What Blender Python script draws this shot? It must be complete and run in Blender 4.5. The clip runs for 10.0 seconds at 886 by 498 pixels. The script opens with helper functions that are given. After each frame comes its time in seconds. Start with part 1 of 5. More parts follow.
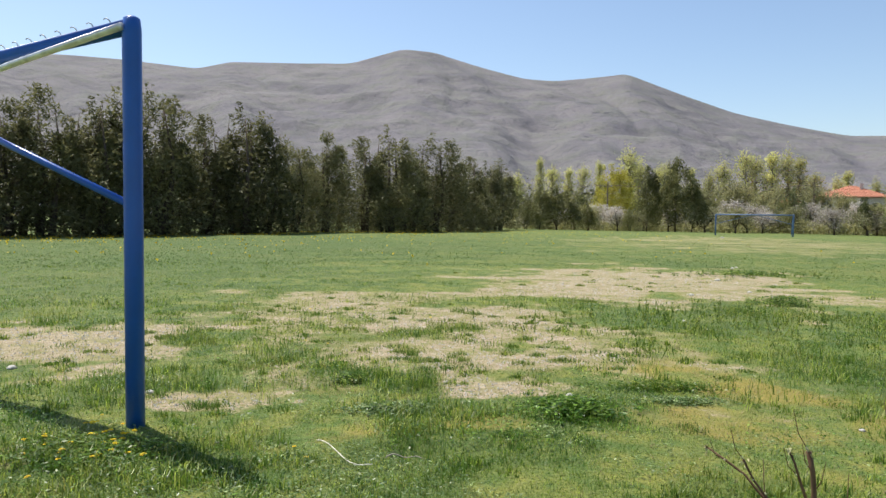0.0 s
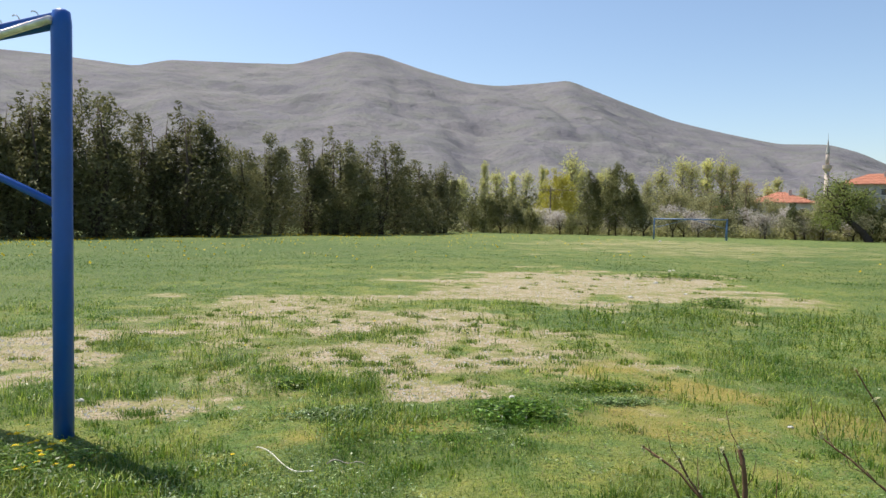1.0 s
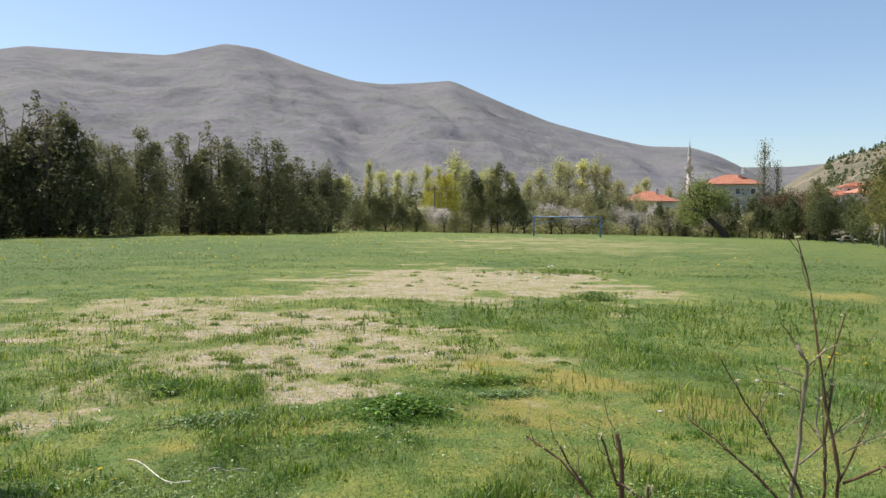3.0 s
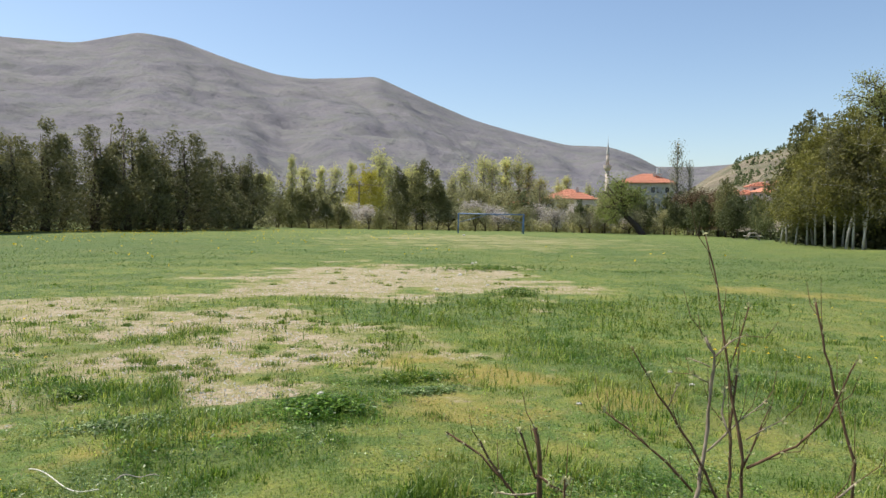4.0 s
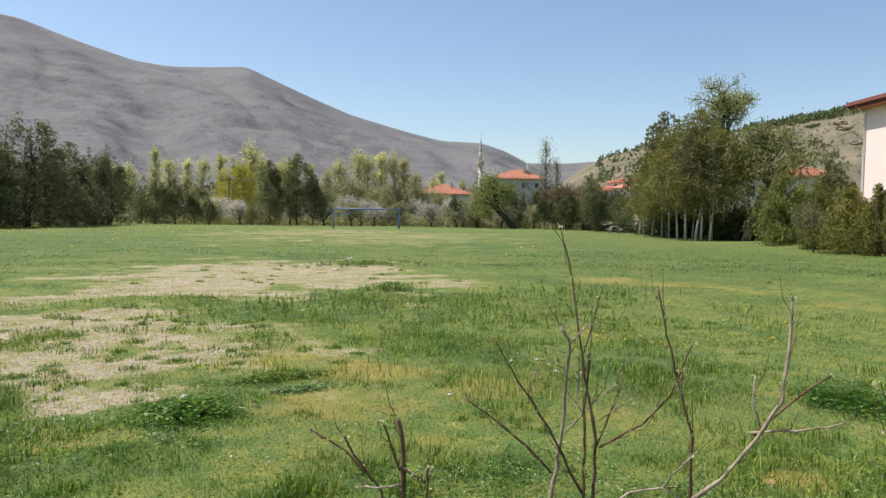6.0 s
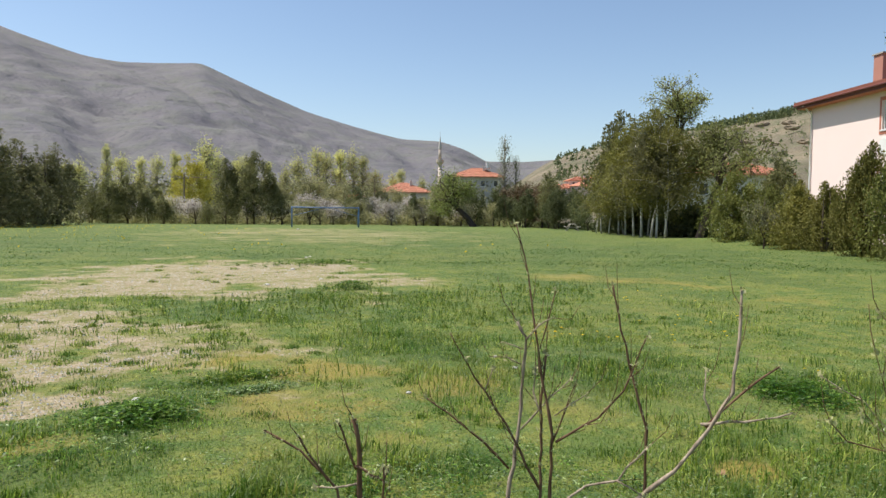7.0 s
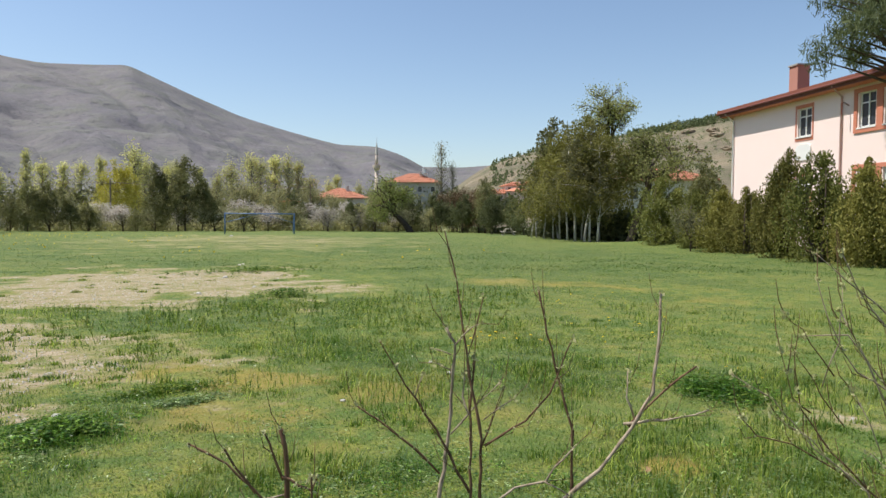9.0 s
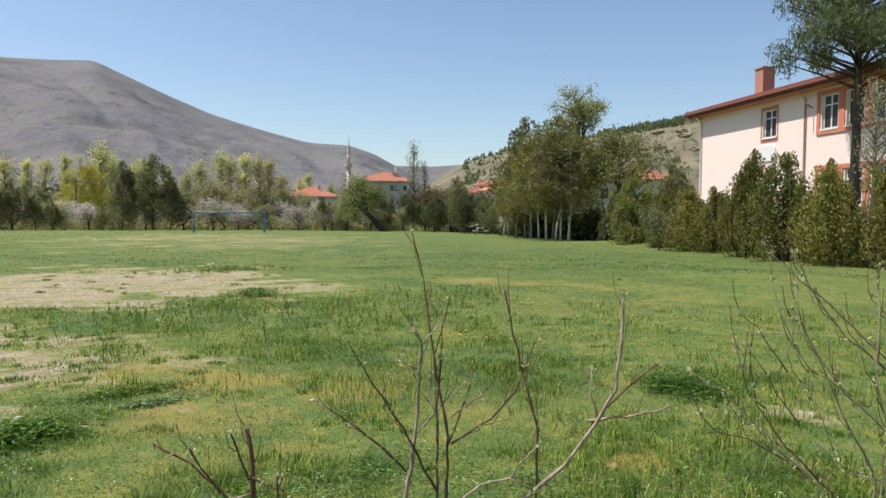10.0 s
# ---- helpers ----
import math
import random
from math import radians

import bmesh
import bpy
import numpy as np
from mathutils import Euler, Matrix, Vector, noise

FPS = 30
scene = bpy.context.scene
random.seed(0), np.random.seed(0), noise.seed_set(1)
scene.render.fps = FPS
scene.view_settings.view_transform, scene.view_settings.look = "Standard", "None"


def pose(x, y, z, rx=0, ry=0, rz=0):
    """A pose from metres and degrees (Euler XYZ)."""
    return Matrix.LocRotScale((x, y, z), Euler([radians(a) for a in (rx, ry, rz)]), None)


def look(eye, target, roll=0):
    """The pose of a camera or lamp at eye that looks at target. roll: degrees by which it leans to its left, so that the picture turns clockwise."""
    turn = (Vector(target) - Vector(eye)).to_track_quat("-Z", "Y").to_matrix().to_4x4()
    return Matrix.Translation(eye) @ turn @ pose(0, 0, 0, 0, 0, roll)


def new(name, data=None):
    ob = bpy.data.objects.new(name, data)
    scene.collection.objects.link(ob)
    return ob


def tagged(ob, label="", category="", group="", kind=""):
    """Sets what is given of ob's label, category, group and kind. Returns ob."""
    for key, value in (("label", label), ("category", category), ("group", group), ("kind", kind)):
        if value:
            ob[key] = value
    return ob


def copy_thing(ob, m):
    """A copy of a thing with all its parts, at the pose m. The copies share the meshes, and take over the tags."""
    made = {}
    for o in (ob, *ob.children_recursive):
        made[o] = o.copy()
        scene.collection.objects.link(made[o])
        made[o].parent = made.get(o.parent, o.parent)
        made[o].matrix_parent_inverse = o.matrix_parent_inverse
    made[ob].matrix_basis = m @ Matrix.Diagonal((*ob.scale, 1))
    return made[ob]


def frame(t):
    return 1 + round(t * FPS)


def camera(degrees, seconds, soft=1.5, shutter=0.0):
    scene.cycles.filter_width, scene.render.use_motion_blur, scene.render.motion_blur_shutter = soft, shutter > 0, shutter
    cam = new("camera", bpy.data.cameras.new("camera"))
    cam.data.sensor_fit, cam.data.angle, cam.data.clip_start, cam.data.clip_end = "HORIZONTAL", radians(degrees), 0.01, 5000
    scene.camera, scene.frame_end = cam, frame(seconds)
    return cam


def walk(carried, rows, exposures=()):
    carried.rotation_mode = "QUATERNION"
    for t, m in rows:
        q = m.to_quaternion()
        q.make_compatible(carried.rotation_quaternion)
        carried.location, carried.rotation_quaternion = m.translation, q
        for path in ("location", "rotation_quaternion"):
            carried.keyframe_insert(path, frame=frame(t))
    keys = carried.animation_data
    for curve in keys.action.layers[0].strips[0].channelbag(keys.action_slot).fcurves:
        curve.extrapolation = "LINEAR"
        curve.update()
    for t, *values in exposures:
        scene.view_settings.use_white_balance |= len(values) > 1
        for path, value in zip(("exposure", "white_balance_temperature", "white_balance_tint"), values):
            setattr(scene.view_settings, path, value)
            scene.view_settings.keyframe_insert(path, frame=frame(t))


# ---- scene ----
cam = camera(64.4, 10.0)
PATH = [
    (0, (0.054, 0.094, 1.297), (0.13, 2.09, 1.198), 0.7),
    (0.5, (0.061, 0.101, 1.297), (0.217, 2.092, 1.195), 1.1),
    (1, (0.065, 0.107, 1.297), (0.297, 2.092, 1.209), 1.0),
    (1.5, (0.067, 0.118, 1.292), (0.389, 2.09, 1.205), 0.9),
    (2, (0.069, 0.135, 1.288), (0.451, 2.097, 1.204), 0.9),
    (2.5, (0.066, 0.13, 1.288), (0.522, 2.076, 1.203), 0.8),
    (4, (0.091, 0.14, 1.286), (0.843, 1.991, 1.193), 1.0),
    (4.5, (0.089, 0.13, 1.288), (0.924, 1.945, 1.191), 0.9),
    (5, (0.099, 0.128, 1.286), (1.003, 1.909, 1.186), 0.9),
    (5.5, (0.113, 0.118, 1.286), (1.103, 1.853, 1.185), 1.0),
    (7, (0.147, 0.121, 1.278), (1.305, 1.749, 1.173), 0.7),
    (7.5, (0.134, 0.104, 1.286), (1.319, 1.711, 1.182), 0.9),
    (8, (0.14, 0.092, 1.285), (1.352, 1.681, 1.192), 0.7),
    (8.5, (0.152, 0.088, 1.284), (1.411, 1.64, 1.198), 0.4),
    (9, (0.162, 0.086, 1.286), (1.459, 1.605, 1.198), 0.4),
    (9.5, (0.164, 0.083, 1.287), (1.484, 1.583, 1.198), 0.5),
    (10, (0.161, 0.054, 1.291), (1.517, 1.521, 1.201), 0.5),
]
walk(cam, [(t, look(e, g, r)) for t, e, g, r in PATH], exposures=[(0.0, 0.40), (10.0, 0.30)])

# ---- world and sun ----
SUN_AZ, SUN_EL = -45.0, 61.0          # degrees clockwise from +y, and above the horizon
world = bpy.data.worlds.new("sky")
scene.world = world
world.use_nodes = True
wn = world.node_tree.nodes
sky = wn.new("ShaderNodeTexSky")
sky.sky_type = "NISHITA"
sky.sun_disc = False
sky.sun_elevation, sky.sun_rotation = radians(SUN_EL), radians(SUN_AZ)
sky.air_density, sky.dust_density, sky.ozone_density = 1.0, 0.8, 1.7
wn["Background"].inputs["Strength"].default_value = 0.12
world.node_tree.links.new(sky.outputs[0], wn["Background"].inputs["Color"])
sun = new("sun", bpy.data.lights.new("sun", "SUN"))
sun.data.energy, sun.data.angle, sun.data.color = 4.8, radians(0.5), (1.0, 0.95, 0.86)
to_sun = Vector((math.sin(radians(SUN_AZ)) * math.cos(radians(SUN_EL)),
                 math.cos(radians(SUN_AZ)) * math.cos(radians(SUN_EL)), math.sin(radians(SUN_EL))))
sun.matrix_world = look(to_sun * 60, (0, 0, 0))


# ---- small tools ----
class Buf:
    """Collects vertices and faces for one mesh."""

    def __init__(self):
        self.v, self.f, self.n = [], [], 0

    def add(self, verts, faces):
        self.v.append(np.asarray(verts, float).reshape(-1, 3))
        self.f.append(np.asarray(faces, int) + self.n)
        self.n += len(self.v[-1])

    def mesh(self, name, smooth=False):
        me = bpy.data.meshes.new(name)
        if not self.v:
            return me
        co = np.concatenate(self.v)
        sizes = np.concatenate([np.full(len(f), f.shape[1]) for f in self.f])
        loops = np.concatenate([f.ravel() for f in self.f])
        me.vertices.add(len(co))
        me.vertices.foreach_set("co", co.astype(np.float32).ravel())
        me.loops.add(len(loops))
        me.loops.foreach_set("vertex_index", loops.astype(np.int32))
        me.polygons.add(len(sizes))
        me.polygons.foreach_set("loop_start", np.concatenate([[0], np.cumsum(sizes)[:-1]]).astype(np.int32))
        me.update(calc_edges=True)
        me.polygons.foreach_set("use_smooth", np.full(len(sizes), smooth))
        return me


def tube(buf, pts, radii, n=6):
    """A tapered round bar along points."""
    pts = np.asarray(pts, float)
    radii = np.broadcast_to(np.asarray(radii, float), (len(pts),))
    tang = np.gradient(pts, axis=0)
    tang /= np.linalg.norm(tang, axis=1)[:, None] + 1e-9
    ref = np.array([1.0, 0, 0]) if abs(tang[0][0]) < 0.8 else np.array([0, 1.0, 0])
    rings = []
    for p, d, r in zip(pts, tang, radii):
        a = np.cross(d, ref)
        a /= np.linalg.norm(a) + 1e-9
        b = np.cross(d, a)
        ref = np.cross(a, d)
        ang = np.arange(n) * 2 * np.pi / n
        rings.append(p + r * (np.cos(ang)[:, None] * a + np.sin(ang)[:, None] * b))
    k = len(pts)
    i, j = np.meshgrid(np.arange(k - 1), np.arange(n), indexing="ij")
    i, j = i.ravel(), j.ravel()
    q = np.stack([i * n + j, i * n + (j + 1) % n, (i + 1) * n + (j + 1) % n, (i + 1) * n + j], 1)
    base = buf.n
    buf.add(np.concatenate(rings), q[:, ::-1])
    cap = np.array([[0, m, m + 1] for m in range(1, n - 1)])
    buf.f.append(cap + base)
    buf.f.append(cap[:, ::-1] + base + (k - 1) * n)


def box(buf, x0, y0, z0, x1, y1, z1):
    v = [(x, y, z) for z in (z0, z1) for y in (y0, y1) for x in (x0, x1)]
    buf.add(v, [(0, 2, 3, 1), (4, 5, 7, 6), (0, 1, 5, 4), (2, 6, 7, 3), (0, 4, 6, 2), (1, 3, 7, 5)])


def blades(buf, co, length, width, rng, tilt=0.5, up=None, bent=False):
    """Narrow tapered blades or leaves that start at the points co."""
    n = len(co)
    length, width = np.broadcast_to(length, n), np.broadcast_to(width, n)
    a = rng.uniform(0, 2 * np.pi, n)
    s = np.abs(rng.normal(0, tilt, n))
    d = np.stack([np.cos(a) * np.sin(s), np.sin(a) * np.sin(s), np.cos(s)], 1)
    side = np.stack([-np.sin(a), np.cos(a), np.zeros(n)], 1)
    w = side * width[:, None] / 2
    tip = co + d * length[:, None]
    if bent:
        mid = co + d * length[:, None] * 0.55
        tip = mid + (d + np.stack([np.cos(a) * 0.7, np.sin(a) * 0.7, -0.35 * np.ones(n)], 1)) * length[:, None] * 0.42
        v = np.stack([co - w, co + w, mid + w * 0.75, mid - w * 0.75, tip], 1).reshape(-1, 3)
        i = np.arange(n)[:, None] * 5
        m = buf.n
        buf.add(v, i + np.array([0, 1, 2, 3]))
        buf.f.append(i + np.array([3, 2, 4]) + m)
    else:
        v = np.stack([co - w, co + w, tip], 1).reshape(-1, 3)
        buf.add(v, np.arange(n)[:, None] * 3 + np.array([0, 1, 2]))


def leaves(buf, co, size, rng, slim=0.55, droop=0.0, upward=0.0, flat=False):
    """Small pointed four-cornered leaves or sprays at the points co, turned at random."""
    n = len(co)
    size = np.broadcast_to(size, n) * rng.uniform(0.7, 1.3, n)
    d = rng.normal(0, 1, (n, 3))
    d[:, 2] += upward - droop
    d /= np.linalg.norm(d, axis=1)[:, None] + 1e-9
    e = np.cross(d, rng.normal(0, 1, (n, 3)))
    e /= np.linalg.norm(e, axis=1)[:, None] + 1e-9
    if flat:
        d[:, 2] *= 0.35
        e[:, 2] *= 0.35
    l, w = d * size[:, None] * 0.5, e * size[:, None] * 0.5 * slim
    v = np.stack([co - l, co + w, co + l, co - w], 1).reshape(-1, 3)
    buf.add(v, np.arange(n)[:, None] * 4 + np.array([0, 1, 2, 3]))


def hash2(i, j, seed):
    h = np.sin(i * 127.1 + j * 311.7 + seed * 74.7) * 43758.5453
    return h - np.floor(h)


def vnoise(x, y, seed=0):
    i, j = np.floor(x), np.floor(y)
    u, v = x - i, y - j
    u, v = u * u * (3 - 2 * u), v * v * (3 - 2 * v)
    a, b = hash2(i, j, seed), hash2(i + 1, j, seed)
    c, d = hash2(i, j + 1, seed), hash2(i + 1, j + 1, seed)
    return (a * (1 - u) + b * u) * (1 - v) + (c * (1 - u) + d * u) * v


def fbm(x, y, seed=0, octaves=4):
    s, amp, tot = 0, 1.0, 0
    for o in range(octaves):
        s, tot = s + amp * vnoise(x * 2 ** o, y * 2 ** o, seed + o), tot + amp
        amp *= 0.55
    return s / tot


def smooth01(v, a, b):
    u = np.clip((v - a) / (b - a), 0, 1)
    return u * u * (3 - 2 * u)


def gz(x, y):
    """Height of the ground."""
    x, y = np.asarray(x, float), np.asarray(y, float)
    r = np.hypot(x, y)
    near = np.exp(-r / 25.0)
    bump = (fbm(x * 0.9, y * 0.9, 3) - 0.5) * 0.07 * near + (fbm(x * 0.16, y * 0.16, 5, 2) - 0.5) * 0.16 * smooth01(r, 6, 25)
    bank = 0.35 * np.exp(-(((x - 37) * 0.848 - (y - 19) * 0.53) / 2.5) ** 2) * smooth01(r, 26, 30) * smooth01(56 - r, 0, 10)
    return -0.008 * np.minimum(r, 130) + bump + bank


def on(x, y, turn=0, s=1.0):
    return Matrix.Translation((x, y, float(gz(x, y)))) @ Matrix.Rotation(radians(turn), 4, "Z") @ Matrix.Scale(s, 4)


def part(name, data, material, parent, label=""):
    me = data.mesh(name) if isinstance(data, Buf) else data
    if material is not None and not me.materials:
        me.materials.append(material)
    ob = new(name, me)
    ob.parent = parent
    if label:
        ob["label"] = label
    return ob


def thing(name, m, label, category, group="", kind=""):
    ob = new(name)
    ob.matrix_world = m
    return tagged(ob, label, category, group, kind)


# ---- materials ----
class Mat:
    """A node material with a few short-hands."""

    def __init__(self, name, rough=0.8, metal=0.0):
        self.m = bpy.data.materials.new(name)
        self.m.use_nodes = True
        self.t = self.m.node_tree
        self.b = self.t.nodes["Principled BSDF"]
        self.b.inputs["Roughness"].default_value = rough
        self.b.inputs["Metallic"].default_value = metal

    def node(self, kind, **inputs):
        n = self.t.nodes.new(kind)
        for k, v in inputs.items():
            self.put(n, k.replace("_", " "), v)
        return n

    def put(self, n, key, v):
        if isinstance(v, bpy.types.NodeSocket):
            self.t.links.new(v, n.inputs[key])
        else:
            n.inputs[key].default_value = v

    def coords(self):
        return self.t.nodes.new("ShaderNodeTexCoord").outputs["Object"]

    def position(self):
        return self.t.nodes.new("ShaderNodeNewGeometry").outputs["Position"]

    def noise(self, scale, detail=4.0, vec=None, rough=0.55):
        n = self.node("ShaderNodeTexNoise", Scale=scale, Detail=detail, Roughness=rough)
        self.t.links.new(vec if vec is not None else self.position(), n.inputs["Vector"])
        return n.outputs[0]

    def ramp(self, fac, *stops):
        n = self.t.nodes.new("ShaderNodeValToRGB")
        while len(n.color_ramp.elements) < len(stops):
            n.color_ramp.elements.new(0.5)
        for e, (p, c) in zip(n.color_ramp.elements, stops):
            e.position = p
            e.color = (*c, 1) if len(c) == 3 else c
        self.t.links.new(fac, n.inputs[0])
        return n.outputs[0]

    def mix(self, fac, a, b, blend="MIX"):
        n = self.t.nodes.new("ShaderNodeMix")
        n.data_type, n.blend_type = "RGBA", blend
        for s, v in ((n.inputs[0], fac), (n.inputs[6], a), (n.inputs[7], b)):
            if isinstance(v, bpy.types.NodeSocket):
                self.t.links.new(v, s)
            else:
                s.default_value = (*v, 1) if isinstance(v, tuple) else v
        return n.outputs[2]

    def attr(self, name):
        n = self.t.nodes.new("ShaderNodeAttribute")
        n.attribute_name = name
        return n.outputs

    def island(self):
        return self.t.nodes.new("ShaderNodeNewGeometry").outputs["Random Per Island"]

    def random(self):
        return self.t.nodes.new("ShaderNodeObjectInfo").outputs["Random"]

    def color(self, c):
        self.put(self.b, "Base Color", (*c, 1) if isinstance(c, tuple) else c)
        return self

    def bump(self, h, strength=0.5, distance=0.02):
        n = self.node("ShaderNodeBump", Strength=strength, Distance=distance, Height=h)
        self.t.links.new(n.outputs[0], self.b.inputs["Normal"])
        return self

    def leafy(self, amount=0.35, tint=(0.3, 0.4, 0.05)):
        """Lets part of the light through, as leaves do."""
        tr = self.node("ShaderNodeBsdfTranslucent")
        src = self.b.inputs["Base Color"].links
        if src:
            self.t.links.new(src[0].from_socket, tr.inputs["Color"])
        mx = self.t.nodes.new("ShaderNodeMixShader")
        mx.inputs[0].default_value = amount
        self.t.links.new(self.b.outputs[0], mx.inputs[1])
        self.t.links.new(tr.outputs[0], mx.inputs[2])
        self.t.links.new(mx.outputs[0], self.t.nodes["Material Output"].inputs[0])
        self.b.inputs["Specular IOR Level"].default_value = 0.25
        return self


def foliage(name, dark, light, amount=0.3, rough=0.65, spot=0.5):
    """Leaf material: every leaf and every plant a little different."""
    k = Mat(name, rough)
    c = k.ramp(k.island(), (0.0, dark), (1.0, light))
    n = k.noise(spot, 3.0)
    c = k.mix(k.ramp(n, (0.35, (0, 0, 0)), (0.7, (1, 1, 1))), c, light)
    hs = k.node("ShaderNodeHueSaturation", Color=c)
    v = k.node("ShaderNodeMapRange", Value=k.random())
    v.inputs[3].default_value, v.inputs[4].default_value = 0.75, 1.2
    k.t.links.new(v.outputs[0], hs.inputs["Value"])
    k.color(hs.outputs[0]).leafy(amount)
    return k.m


def painted(name, c, dirt, rough=0.6, scale=1.2, amount=0.35, bump=0.15):
    k = Mat(name, rough)
    n = k.noise(scale, 6.0)
    f = k.noise(scale * 14, 3.0)
    mix = k.mix(k.ramp(n, (0.45, (0, 0, 0)), (0.75, (amount,) * 3)), c, dirt)
    mix = k.mix(k.ramp(f, (0.4, (0, 0, 0)), (0.8, (amount * 0.5,) * 3)), mix, dirt)
    k.color(mix).bump(f, bump, 0.01)
    return k.m


def bark(name, a, b, scale=14.0):
    k = Mat(name, 0.9)
    m = k.node("ShaderNodeMapping", Vector=k.coords())
    m.inputs["Scale"].default_value = (1, 1, 0.25)
    n = k.noise(scale, 6.0, m.outputs[0])
    k.color(k.ramp(n, (0.3, a), (0.7, b))).bump(n, 0.8, 0.3 / scale)
    k.b.inputs["Specular IOR Level"].default_value = 0.15
    return k.m


def ground_material():
    k = Mat("turf", 0.92)
    cov = k.attr("cover")["Color"]
    sep = k.node("ShaderNodeSeparateColor", Color=cov)
    bare, moss, lush = sep.outputs[0], sep.outputs[1], sep.outputs[2]
    fine, mid, big = k.noise(38, 5), k.noise(6.0, 5), k.noise(0.5, 4)
    black, white = (0, 0, 0), (1, 1, 1)
    # short grass in three hues, in patches and in tufts
    grass = k.mix(k.ramp(mid, (0.38, black), (0.6, white)), (0.085, 0.148, 0.018), (0.21, 0.22, 0.036))
    grass = k.mix(k.ramp(k.noise(2.3, 5), (0.47, black), (0.6, (0.75,) * 3)), grass, (0.07, 0.14, 0.018))
    grass = k.mix(lush, grass, k.mix(k.ramp(mid, (0.4, black), (0.6, white)), (0.03, 0.078, 0.009), (0.077, 0.13, 0.016)))
    grass = k.mix(k.ramp(fine, (0.47, black), (0.68, (0.6,) * 3)), grass, (0.045, 0.065, 0.01))
    grass = k.mix(k.ramp(k.noise(130, 3), (0.54, black), (0.72, (0.65,) * 3)), grass, (0.33, 0.34, 0.09))
    mossy = k.mix(k.ramp(fine, (0.35, black), (0.65, white)), (0.22, 0.185, 0.025), (0.34, 0.245, 0.05))
    grass = k.mix(k.ramp(moss, (0.3, black), (0.95, (0.85,) * 3)), grass, mossy)
    straw = k.mix(k.ramp(fine, (0.35, black), (0.65, white)), (0.22, 0.2, 0.055), (0.36, 0.31, 0.13))
    grass = k.mix(k.ramp(bare, (0.08, black), (0.5, (0.75,) * 3)), grass, straw)
    # pinkish sandy soil with gravel, litter and dry stalks
    soil = k.mix(k.ramp(mid, (0.3, black), (0.7, white)), (0.34, 0.245, 0.155), (0.5, 0.395, 0.29))
    stones = k.node("ShaderNodeTexVoronoi", Scale=42.0)
    k.t.links.new(k.position(), stones.inputs["Vector"])
    soil = k.mix(k.ramp(stones.outputs["Distance"], (0.1, (0.85,) * 3), (0.45, black)), soil, (0.54, 0.48, 0.41))
    soil = k.mix(k.ramp(fine, (0.52, black), (0.66, (0.6,) * 3)), soil, (0.22, 0.18, 0.105))
    soil = k.mix(k.ramp(k.noise(17, 4), (0.48, black), (0.62, (0.8,) * 3)), soil, (0.22, 0.2, 0.055))
    soil = k.mix(k.ramp(k.noise(3.4, 4), (0.48, black), (0.62, (0.7,) * 3)), soil, (0.21, 0.205, 0.05))
    edge = k.node("ShaderNodeMath")
    edge.operation = "MULTIPLY_ADD"
    k.t.links.new(fine, edge.inputs[0])
    edge.inputs[1].default_value = 0.7
    k.t.links.new(bare, edge.inputs[2])
    blot = k.node("ShaderNodeMath")
    blot.operation = "MULTIPLY_ADD"
    k.t.links.new(k.noise(8.0, 3), blot.inputs[0])
    blot.inputs[1].default_value = 1.3
    k.t.links.new(edge.outputs[0], blot.inputs[2])
    half = k.node("ShaderNodeMath")
    half.operation = "MULTIPLY"
    half.inputs[1].default_value = 0.5
    k.t.links.new(blot.outputs[0], half.inputs[0])
    hard = k.ramp(half.outputs[0], (0.62, black), (0.84, (0.92,) * 3))
    grass = k.mix(k.ramp(k.noise(0.23, 5), (0.5, black), (0.7, (0.35,) * 3)), grass, (0.17, 0.17, 0.04))
    c = k.mix(hard, grass, soil)
    k.color(k.mix(k.ramp(big, (0.35, black), (0.7, (0.3,) * 3)), c, k.mix(0.5, c, (0.17, 0.19, 0.04))))
    k.bump(fine, 1.0, 0.035)
    return k.m


def turf_leaf(name, dark, light, dry, amount=0.4, rough=0.4, gloss=0.4):
    """Grass or weed leaves: hue drifts over the field, single leaves differ, some are dry, the palest are painted
    glints; they shine a little.
    """
    k = Mat(name, rough)
    # palest share of the leaves: sun glints put into the colour
    pale = tuple(min(0.6, 1.7 * v + 0.03) for v in light)
    c = k.ramp(k.island(), (0.0, tuple(v * 0.6 for v in dark)), (0.3, dark), (0.7, light), (0.82, dry), (0.9, pale))
    c = k.mix(k.ramp(k.noise(2.3, 4), (0.47, (0, 0, 0)), (0.62, (0.75,) * 3)), c, dark)
    c = k.mix(k.ramp(k.noise(0.9, 4), (0.52, (0, 0, 0)), (0.68, (0.4,) * 3)), c, dry)
    k.color(c).leafy(amount)
    k.b.inputs["Specular IOR Level"].default_value = gloss
    return k.m


